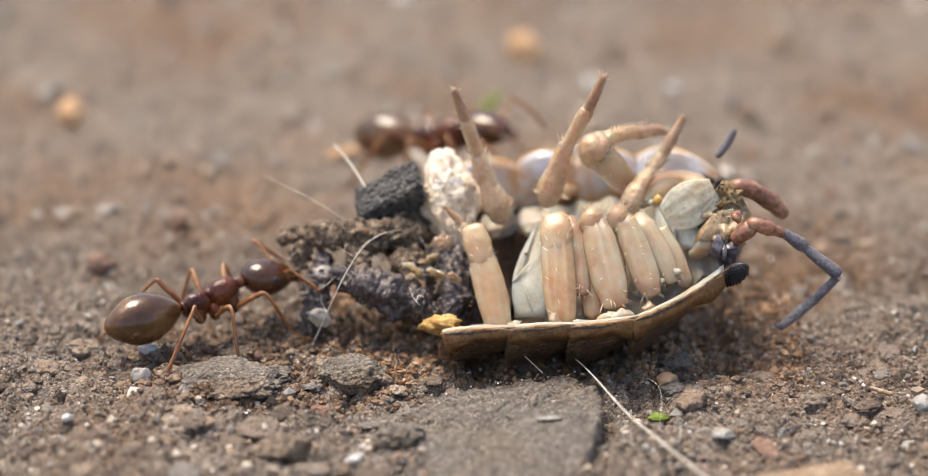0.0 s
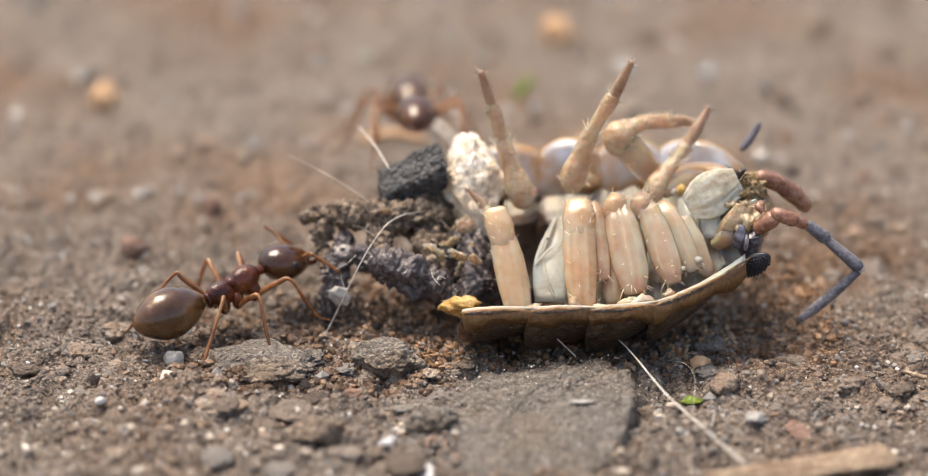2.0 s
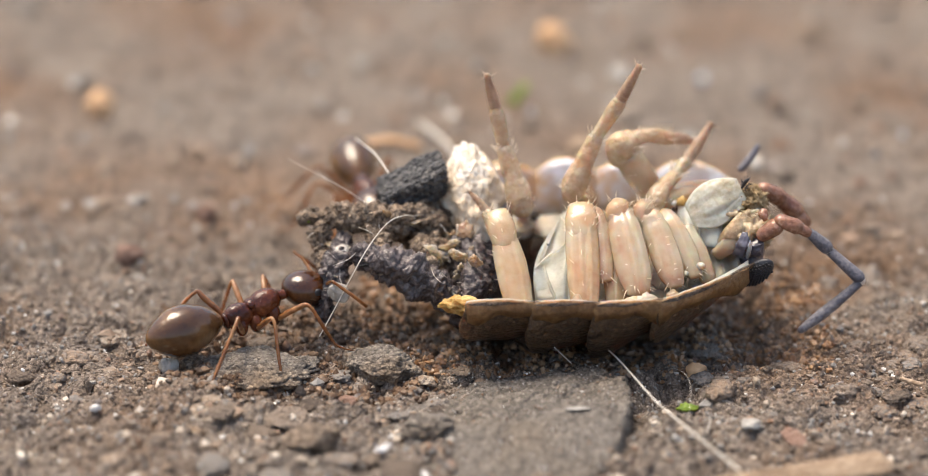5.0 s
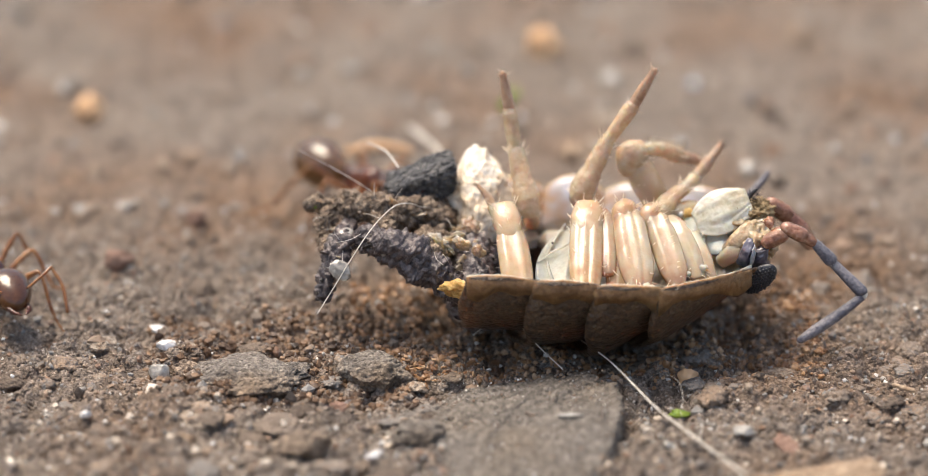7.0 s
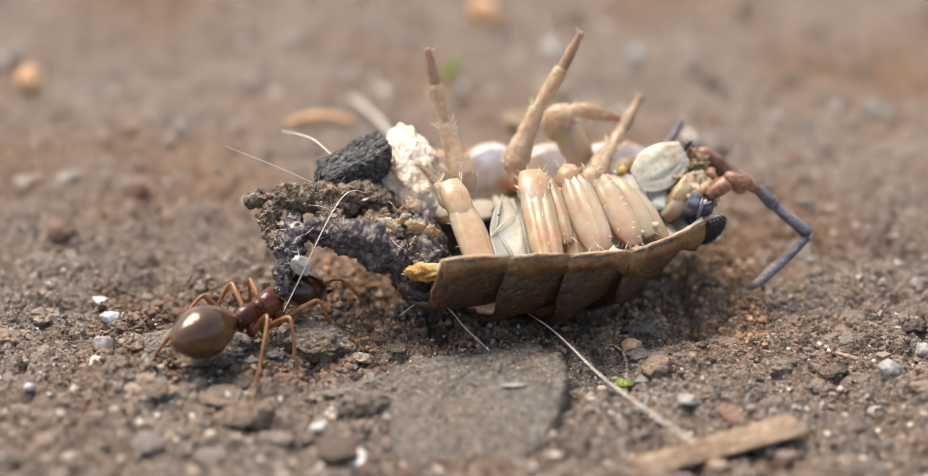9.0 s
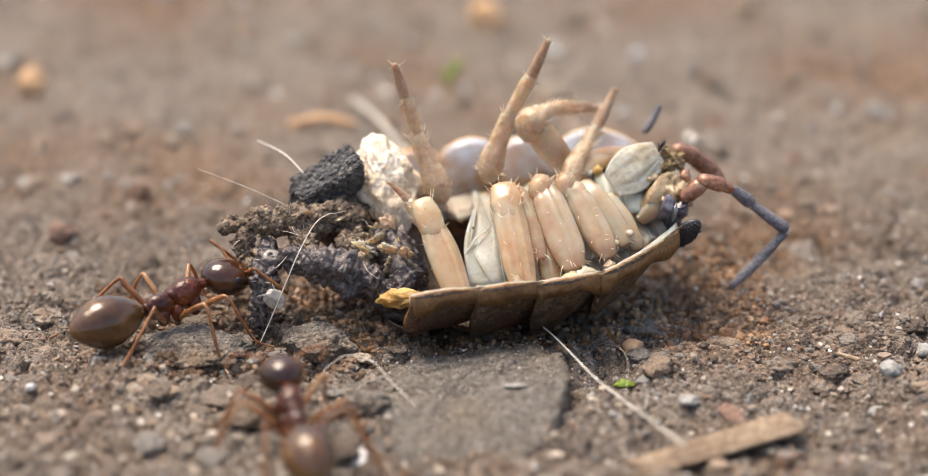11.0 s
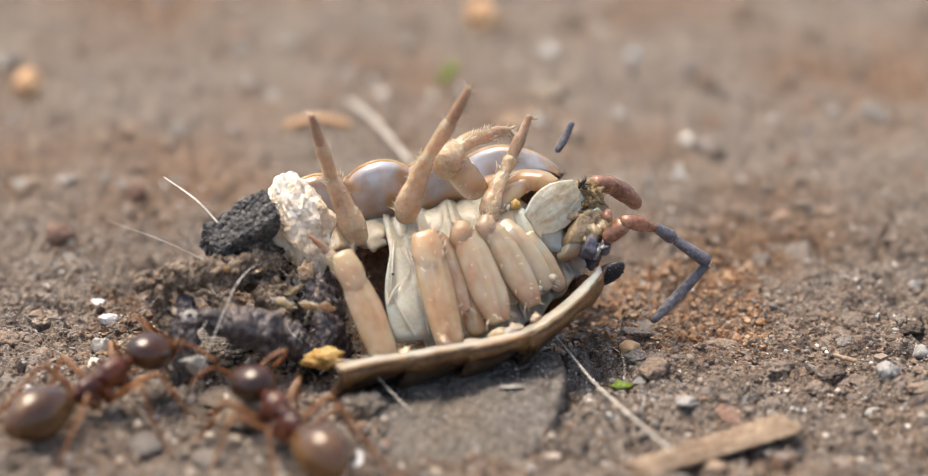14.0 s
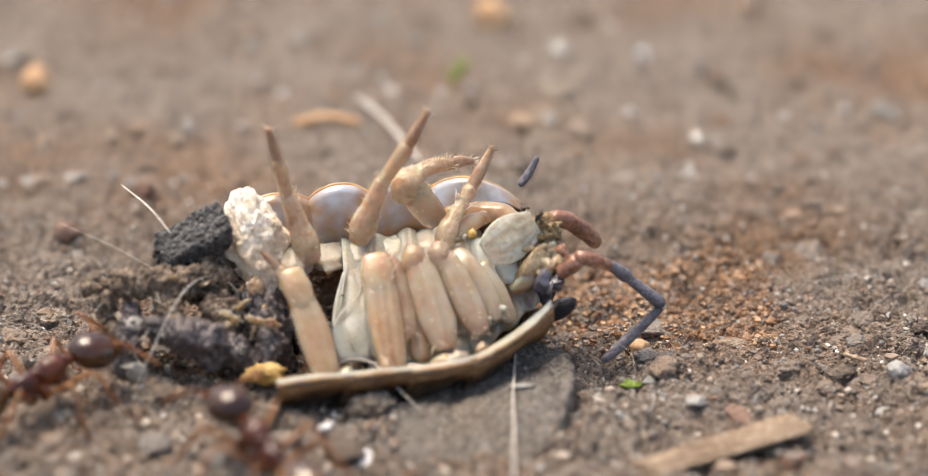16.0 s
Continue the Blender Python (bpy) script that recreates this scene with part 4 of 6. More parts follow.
def build_woodlouse():
    root = new("woodlouse")
    tagged(root, "dead woodlouse on its back with pale legs folded", "woodlouse")
    bounds = [-3.25, -1.75, -0.35, 1.1, 3.05]
    for i, (x0, x1) in enumerate(zip(bounds, bounds[1:])):
        build_plate(i, x0, x1, root)
    # belly: curved cross strips with raised borders
    xs = [-1.5, -0.75, 0.05, 0.85, 1.6, 2.2, 2.6]
    for i, (x0, x1) in enumerate(zip(xs, xs[1:])):
        bm = bmesh.new()
        rows = []
        for iu in range(7):
            s = iu / 6
            x = x0 + (x1 - x0) * s
            w = 2.25 * (1 - 0.6 * max(0.0, (x - 0.2) / 2.4) ** 1.3)
            top, low = [], []
            for iv in range(25):
                q = iv / 12 - 1
                z = -0.78 + 0.26 * max(0.0, x - 0.6) / 2.0 + 0.25 * (1 - q * q) + 0.10 * math.cos(s * 6.28) + 0.06 * noise.noise(Vector((x * 2, q * 4, 2)))
                top.append(bm.verts.new((x + 0.25 * abs(q), -0.15 + w * q, z)))
                low.append(bm.verts.new((x + 0.25 * abs(q), -0.15 + w * q, z - 0.12)))
            rows.append(top + low[::-1])
        n = len(rows[0])
        for r0, r1 in zip(rows, rows[1:]):
            for k in range(n):
                bm.faces.new((r0[k], r0[(k + 1) % n], r1[(k + 1) % n], r1[k]))
        bm.faces.new(rows[0])
        bm.faces.new(rows[-1][::-1])
        part("belly_strip", bm, BELLY, root, "pale glossy belly strip")
    # swollen leg sockets along the near and far edges
    for i in range(6):
        x = -2.4 + i * 0.78
        if i > 2:
            part("leg_socket", blob((0.26, 0.24, 0.16), (x + 0.25, -2.0 + 0.13 * i, -0.64 + 0.04 * i), rough=0.45, seed=i), BELLY, root, "glassy pale swelling at a leg base")
        part("leg_socket", blob((0.42, 0.5, 0.14), (x, 1.5 - 0.05 * i, -0.78), rough=0.4, seed=i + 9), BELLY, root, "pale membrane at a leg base")
    for k in range(9):
        x = -2.5 + k * 0.52
        edge = hull(x, 0.0)
        size = 0.16 + 0.09 * noise.noise(Vector((k * 1.9, 2, 5)))
        part("leg_socket", blob((size * 1.3, size * 1.1, size * 0.8), (x + 0.1 * (k % 3), edge.y + 0.42 + 0.16 * (k % 2), edge.z - (0.5 + 0.1 * (k % 3)) * (1 - 0.05 * k)), turn=(20 * k, 0, 35 * k), rough=0.5, seed=k + 30),
             (BELLY, CREAM, BELLY, RESIN)[k % 4], root, "glassy pale swelling at a leg base")
    # far legs: a stub from the shell, a shin whose swollen knee hangs down, and a thin raised foot
    far_leg(root, [(-2.25, 2.1, -0.7, 0.2), (-2.2, 1.5, -0.25, 0.22), (-2.2, 0.85, 0.25, 0.22)],
            [(-2.2, 0.42, 0.52, 0.33), (-2.26, 0.56, 0.74, 0.38), (-2.38, 0.82, 1.14, 0.32), (-2.53, 1.16, 1.66, 0.25)],
            [(-2.55, 1.19, 1.69, 0.225), (-2.69, 1.52, 2.59, 0.16), (-2.85, 1.66, 3.47, 0.055)], 1)
    far_leg(root, [(-0.7, 2.0, -0.5, 0.2), (-0.8, 1.5, 0.0, 0.23), (-0.9, 0.95, 0.5, 0.23)],
            [(-1.0, 0.54, 0.78, 0.33), (-0.92, 0.62, 0.98, 0.37), (-0.68, 0.78, 1.45, 0.31), (-0.4, 0.94, 1.98, 0.24)],
            [(-0.37, 0.95, 2.02, 0.22), (0.25, 1.1, 2.92, 0.165), (0.74, 1.27, 3.74, 0.055)], 2)
    knob = build_leg(root, [span([(0.78, 1.25, 0.36, 0.33), (0.6, 1.2, 0.75, 0.36), (0.38, 1.2, 1.2, 0.35)], CREAM, 0.9),
                            span([(0.16, 1.22, 1.34, 0.34), (0.2, 1.24, 1.54, 0.37), (0.4, 1.36, 1.62, 0.27)], LEGTAN, 0.95, bristles=8),
                            span([(0.4, 1.4, 1.6, 0.2), (0.85, 1.7, 1.5, 0.22), (1.3, 1.98, 1.2, 0.2)], LEGTAN, 0.85, bristles=18),
                            span([(1.25, 1.95, 1.22, 0.16), (1.6, 2.15, 1.05, 0.15), (1.9, 2.3, 0.85, 0.09)], TIP, 0.9, core=False)], 3, "cream leg bent at a swollen knee")
    comb = bmesh.new()
    for k in range(11):
        q = Vector((0.62, 1.52, 1.72)).lerp(Vector((1.4, 2.0, 1.38)), k / 10)
        tube(comb, [(*q, 0.016), (*(q + Vector((0.02, 0.0, 0.11))), 0.013), (*(q + Vector((0.05, 0.0, 0.21))), 0.004)], sides=5, steps=2)
    part("comb", comb, SPINE, knob, "row of stiff pale bristles")
    far_leg(root, [(2.0, 1.2, 0.1, 0.2), (1.6, 0.85, 0.35, 0.24), (1.15, 0.5, 0.4, 0.23)],
            [(0.88, 0.2, 0.45, 0.27), (0.96, 0.36, 0.6, 0.3), (1.18, 0.72, 0.72, 0.26), (1.45, 1.05, 0.78, 0.21)],
            [(1.45, 1.06, 0.79, 0.19), (1.72, 1.4, 0.92, 0.15), (2.05, 1.7, 1.25, 0.12), (2.32, 1.98, 1.55, 0.045)], 4)
    build_leg(root, [span([(1.3, 1.9, -0.4, 0.25), (1.85, 1.5, 0.0, 0.29), (2.35, 1.2, 0.15, 0.28), (2.6, 1.0, 0.15, 0.2)], CREAM, 0.8)], 5)
    # near legs, folded over the belly
    build_leg(root, [span([(-2.32, -2.45, -0.34, 0.33), (-2.42, -1.85, 0.08, 0.37), (-2.54, -1.3, 0.42, 0.35), (-2.58, -1.1, 0.54, 0.32)], CREAM, 0.55, (-0.55, 0.5), (), 10),
                     span([(-2.6, -1.08, 0.58, 0.3), (-2.66, -0.8, 0.76, 0.33), (-2.73, -0.52, 0.92, 0.28)], CREAM, 0.7, (), (), 26),
                     span([(-2.82, -0.6, 0.6, 0.2), (-2.88, -0.42, 0.72, 0.19), (-3.0, -0.28, 0.86, 0.15)], FOLDED, 0.9, (), (), 12),
                     span([(-3.0, -0.27, 0.86, 0.11), (-3.14, -0.15, 1.06, 0.09), (-3.38, 0.0, 1.3, 0.035)], TIP, 1.0, (), (), 8, False)], 6)
    build_leg(root, [span([(-0.8, -2.55, -0.2, 0.33), (-0.8, -1.85, 0.2, 0.39), (-0.8, -1.2, 0.56, 0.39), (-0.8, -0.95, 0.68, 0.38)], CREAM, 0.55, (-0.6, -0.15, 0.45), (), 12),
                     span([(-0.8, -0.98, 0.68, 0.36), (-0.8, -0.72, 0.8, 0.39), (-0.8, -0.46, 0.9, 0.34)], CREAM, 0.7, (), (), 34),
                     span([(-0.5, -0.42, 0.78, 0.2), (-0.4, -0.75, 0.66, 0.23), (-0.34, -1.4, 0.32, 0.24), (-0.3, -1.95, 0.02, 0.18)], FOLDED, 0.6, (0.2,), (), 20)], 7)
    build_leg(root, [span([(-0.1, -2.2, -0.4, 0.24), (-0.08, -1.5, 0.1, 0.28), (-0.05, -0.8, 0.55, 0.3), (-0.02, -0.55, 0.7, 0.28)], CREAM, 0.6, (0.1,), (), 10),
                     span([(0.05, -0.5, 0.84, 0.27), (0.14, -0.75, 0.8, 0.34), (0.24, -1.25, 0.52, 0.40), (0.36, -1.85, 0.12, 0.40), (0.42, -2.25, -0.14, 0.3)], FOLDED, 0.5, (-0.55, 0.1, 0.6), (0.3,), 16),
                     span([(0.02, -0.62, 0.82, 0.27), (0.06, -0.5, 0.92, 0.28), (0.1, -0.36, 0.98, 0.22)], CREAM, 0.8, (), (), 26, False)], 8)
    build_leg(root, [span([(0.5, -1.9, -0.4, 0.24), (0.45, -1.2, 0.1, 0.27), (0.5, -0.55, 0.5, 0.26)], TANSHIN, 0.6, (), (), 10),
                     span([(0.66, -0.36, 0.72, 0.25), (0.82, -0.62, 0.66, 0.3), (1.02, -1.15, 0.34, 0.34), (1.2, -1.7, -0.02, 0.32), (1.3, -1.98, -0.2, 0.22)], TANSHIN, 0.5, (0.5, -0.4), (0.35,), 16),
                     span([(0.6, -0.5, 0.7, 0.24), (0.66, -0.36, 0.8, 0.25), (0.7, -0.22, 0.84, 0.2)], TANSHIN, 0.8, (), (), 22, False)], 9)
    build_leg(root, [span([(1.25, -1.6, -0.4, 0.22), (1.15, -0.95, 0.05, 0.25), (1.12, -0.45, 0.38, 0.22)], TANSHIN, 0.6, (), (), 8),
                     span([(1.15, -0.3, 0.56, 0.2), (1.32, -0.62, 0.5, 0.23), (1.54, -1.1, 0.16, 0.27), (1.78, -1.6, -0.22, 0.2)], TANSHIN, 0.55, (0.2,), (0.4,), 14)], 10)
    build_leg(root, [span([(2.05, -1.5, -0.4, 0.2), (1.85, -1.0, -0.02, 0.23), (1.62, -0.5, 0.25, 0.2)], TANSHIN, 0.7, (), (), 8)], 11)
    # small bits on and between the near legs
    for k, (at, r, skin) in enumerate((((0.62, -0.1, 0.82), 0.03, EYE), ((-0.66, -0.55, 1.0), 0.018, EYE), ((-1.62, -0.62, 0.12), 0.03, EYE), ((1.55, 0.4, 0.45), 0.12, YELLOW), ((1.35, 0.42, 0.42), 0.09, PALE),
                                       ((1.9, -1.55, -0.05), 0.1, BELLY), ((1.55, -1.75, -0.1), 0.07, BELLY), ((0.3, -2.1, -0.1), 0.06, BELLY))):
        part("speck", blob((r, r * 1.1, r * 0.9), at, rough=0.4, seed=k, level=2), skin, root)
    # glassy forked skin between two near legs
    part("skin_fold", sheet([[(-1.95, -2.15, -0.45), (-1.6, -2.2, -0.42), (-1.2, -2.2, -0.5)],
                             [(-1.98, -1.5, -0.12), (-1.65, -1.45, -0.18), (-1.18, -1.5, -0.06)],
                             [(-1.85, -0.8, 0.02), (-1.5, -0.75, -0.1), (-1.15, -0.8, 0.12)],
                             [(-1.5, 0.1, 0.1), (-1.35, 0.15, 0.05), (-1.12, 0.1, 0.14)]], 0.05), BELLY, root, "glassy whitish fold of skin")
    for path in ([(-1.95, -1.35, -0.02, 0.03), (-1.62, -0.95, 0.06, 0.05), (-1.3, -0.75, 0.14, 0.04), (-1.14, -0.5, 0.2, 0.02)],
                 [(-1.16, -2.1, -0.38, 0.05), (-1.15, -1.4, 0.02, 0.06), (-1.14, -0.8, 0.16, 0.05), (-1.3, 0.2, 0.2, 0.02)],
                 [(-1.5, -2.1, -0.34, 0.07), (-1.66, -1.6, -0.1, 0.06), (-1.72, -1.2, -0.02, 0.02)],
                 [(-1.72, -0.9, 0.04, 0.02), (-1.55, -0.3, 0.12, 0.05), (-1.35, 0.3, 0.2, 0.03)]):
        part("skin_fold", limb([(q[0], q[1], q[2] - 0.02, q[3] * 0.6) for q in path], sides=10, flat=0.6), BELLY, root, "glassy whitish fold of skin")
    for k, x in enumerate((0.75, 1.45, 1.95)):
        part("skin_fold", sheet([[(x + 0.35, -0.9, 0.0), (x + 0.5, -0.5, 0.2), (x + 0.5, 0.1, 0.3)], [(x + 0.1, -0.8, -0.05), (x + 0.2, -0.3, 0.28), (x + 0.2, 0.3, 0.4)],
                                 [(x - 0.1, -0.7, -0.1), (x, -0.2, 0.2), (x, 0.4, 0.3)]], 0.04), BELLY, root, "pearly fold of skin")
    # head
    head = part("head", blob((0.5, 0.8, 0.5), (3.15, -0.25, 0.1), rough=0.3, seed=3, level=5, freq=2.2), HEAD, root, "knobbly brown and slate head")
    scale_rows = []
    for k in range(9):
        u = k / 8
        c = Vector((1.72, -0.35, 0.52)).lerp(Vector((2.95, 0.0, 1.0)), u)
        w = 0.62 * math.sin(0.35 + u * 2.0) ** 0.8 * (1 - 0.45 * u ** 2)
        row = []
        for m in range(17):
            v = m / 8 - 1
            side = Vector((0.38, -0.55, -0.72)) * v * w
            bulge = Vector((-0.25, -0.55, 0.6)) * (0.10 * (1 - v * v) * math.sin(0.3 + 2.4 * u))
            row.append(tuple(c + side + bulge + Vector((-0.2, -0.6, 0.7)) * (0.012 * math.sin(v * 8 + 2 * noise.noise(Vector((u * 2, v, 3)))) * math.sin(math.pi * min(1.0, u + 0.15)) + 0.03 * noise.noise(Vector((u * 3, v * 5, 1))))))
        scale_rows.append(row)
    part("mouth_scale", sheet(scale_rows, 0.06, 2), PEARL, head, "pearly white rounded mouth scale")
    part("mouth_flesh", blob((0.5, 0.34, 0.5), (2.42, 0.05, 0.3), turn=(0, -20, 0), rough=0.2, seed=4, level=4), PEARL, head, "pale flesh behind the mouth scale")
    bm = blob((0.34, 0.36, 0.28), (3.2, 0.05, 0.68), turn=(0, 25, 0), rough=0.4, seed=6, level=5, freq=4)
    spikes(bm, (2.95, -0.05, 0.95), (3.4, 0.0, 0.85), 0.08, 30, 0.15, 61, 0.008)
    part("crest", bm, MOSSY, head, "yellow-brown bristly crest")
    bm = limb([(2.95, 0.0, 1.0, 0.03), (3.05, 0.0, 1.18, 0.05), (3.12, 0.0, 1.25, 0.03)])
    spikes(bm, (2.95, 0.0, 1.0), (3.15, 0.0, 1.25), 0.06, 26, 0.16, 62, 0.014)
    part("bristle_tuft", bm, EYE, head, "tuft of dark bristles")
    part("jaw", plank([(2.5, -0.75, -0.05, 0.22), (2.75, -0.72, 0.25, 0.26), (3.0, -0.5, 0.5, 0.2)], 0.7), HEAD, head, "tan folded jaw")
    part("jaw", plank([(2.3, -0.9, -0.2, 0.16), (2.55, -0.9, 0.02, 0.2), (2.7, -0.75, 0.2, 0.15)], 0.7), FOLDED, head, "tan folded jaw")
    part("jaw", plank([(3.3, -0.6, 0.35, 0.16), (3.2, -0.4, 0.6, 0.15)], 0.7), FOLDED, head, "tan folded jaw")
    part("cheek", blob((0.24, 0.26, 0.44), (2.9, -1.05, 0.1), turn=(25, 10, 0), rough=0.2, seed=7, level=4, cuts=9), PURPLE, head, "dark slate cheek")
    part("cheek", blob((0.24, 0.22, 0.36), (3.2, -1.12, 0.06), turn=(25, 24, 0), rough=0.2, seed=17, level=4, cuts=9), PURPLE, head, "slate-blue cheek")
    part("cheek_edge", blob((0.06, 0.1, 0.34), (3.04, -1.26, 0.14), turn=(20, 8, 0), rough=0.4, seed=18, level=3, cuts=4), BLUE_SHEEN, head, "pale cheek edge")
    part("brow", blob((0.36, 1.1, 0.55), (3.05, 0.05, -0.55), rough=0.2, seed=8, level=4), PURPLE, head, "dark slate front of the head")
    rot = Euler((radians(12), radians(42), 0)).to_matrix()
    bm = blob((0.27, 0.16, 0.52), level=4)
    for v in bm.verts:
        v.co = rot @ v.co + Vector((3.2, -1.56, -0.3))
    for iz in range(-7, 8):
        for ix in range(-4, 5):
            u, v = (ix + 0.5 * (iz % 2)) * 0.068, iz * 0.074
            k = 1 - (u / 0.27) ** 2 - (v / 0.52) ** 2
            if k > 0.1:
                blob((0.034, 0.04, 0.034), rot @ Vector((u, -0.165 * math.sqrt(k), v)) + Vector((3.2, -1.56, -0.3)), level=1, bm=bm)
    part("eye", bm, EYE, head, "black faceted eye")
    for i in range(16):
        rng = random.Random(i + 70)
        at = (3.0 + rng.uniform(-0.4, 0.6), rng.uniform(-0.9, 0.4), 0.45 + rng.uniform(-0.3, 0.35))
        r = rng.uniform(0.07, 0.17)
        bm = blob((r, r * rng.uniform(0.7, 1.5), r * rng.uniform(0.6, 1.6)), at, turn=(i * 40, i * 25, i * 70), rough=0.4, seed=i + 20, level=3, cuts=6)
        spikes(bm, at, (at[0], at[1] + 0.05, at[2] + 0.1), r, 5, 0.14, i, 0.012)
        part("mouth_part", bm, (HEAD, FOLDED, FEELER_RED, HEAD, PEARL, MOSSY)[i % 6], head)
    # near feeler: peach base, slate segments; rusty base of the far one
    feeler = build_feeler_joint((3.4, -1.08, 0.42), (3.7, -1.0, 0.58), 0.19, 0.22, FEELER_RED, root, "feeler", 30, "bent feeler, peach at its base and slate beyond")
    build_feeler_joint((3.82, -1.02, 0.74), (4.18, -1.1, 0.6), 0.17, 0.2, FEELER_RED, feeler, seed=31)
    build_feeler_joint((4.25, -1.1, 0.55), (4.42, -1.1, 0.42), 0.14, 0.13, FEELER_RED, feeler, seed=32)
    build_feeler_joint((4.5, -1.08, 0.36), (4.85, -1.12, -0.02), 0.13, 0.18, FEELER, feeler, seed=33)
    build_feeler_joint((4.86, -1.13, -0.04), (4.9, -1.14, -0.08), 0.12, 0.12, RING, feeler, seed=34)
    build_feeler_joint((4.91, -1.14, -0.1), (5.6, -1.54, -0.66), 0.12, 0.165, FEELER, feeler, seed=35)
    build_feeler_joint((5.61, -1.55, -0.69), (5.58, -1.57, -0.73), 0.1, 0.1, RING, feeler, seed=36)
    bm = limb([(5.56, -1.58, -0.74, 0.10), (5.04, -1.8, -1.08, 0.125), (4.52, -2.04, -1.36, 0.13), (4.16, -2.18, -1.56, 0.09)])
    spikes(bm, (5.56, -1.58, -0.72), (4.18, -2.18, -1.54), 0.12, 50, 0.06, 37, 0.007)
    part("feeler_joint", bm, FEELER, feeler)
    stump = build_feeler_joint((3.5, 0.28, 0.74), (3.82, 0.38, 0.45), 0.2, 0.24, FEELER_RED, root, "feeler", 38, "rusty jointed feeler base")
    build_feeler_joint((3.9, 0.4, 0.34), (4.2, 0.38, 0.02), 0.22, 0.25, FEELER_RED, stump, seed=39)
    build_feeler_joint((4.24, 0.36, -0.04), (4.4, 0.3, -0.26), 0.2, 0.19, FEELER_RED, stump, seed=40)
    part("feeler_tip", limb([(3.0, 1.95, 0.25, 0.09), (3.2, 2.1, 0.4, 0.1), (3.42, 2.3, 0.62, 0.07)]), FEELER, stump, "slate feeler tip")
    dust = bmesh.new()
    rng = random.Random(77)
    for k in range(220):
        x = rng.uniform(-3.1, 2.9)
        a = rng.uniform(0.0, 0.9)
        if k % 3:
            at = hull(x, a, 0.04)
        else:
            at = Vector((x, rng.uniform(-2.1, -1.6), -0.28 + rng.uniform(-0.1, 0.1)))
        r = 0.007 + 0.022 * rng.random() ** 3
        blob((r, r, r * 0.8), at, rough=0.5, seed=k, level=1, bm=dust)
    tagged(part("dust", dust, GRIT, root, "fine pale dust on the shell", smooth=False), kind="stuff")
    return root


woodlouse = build_woodlouse()


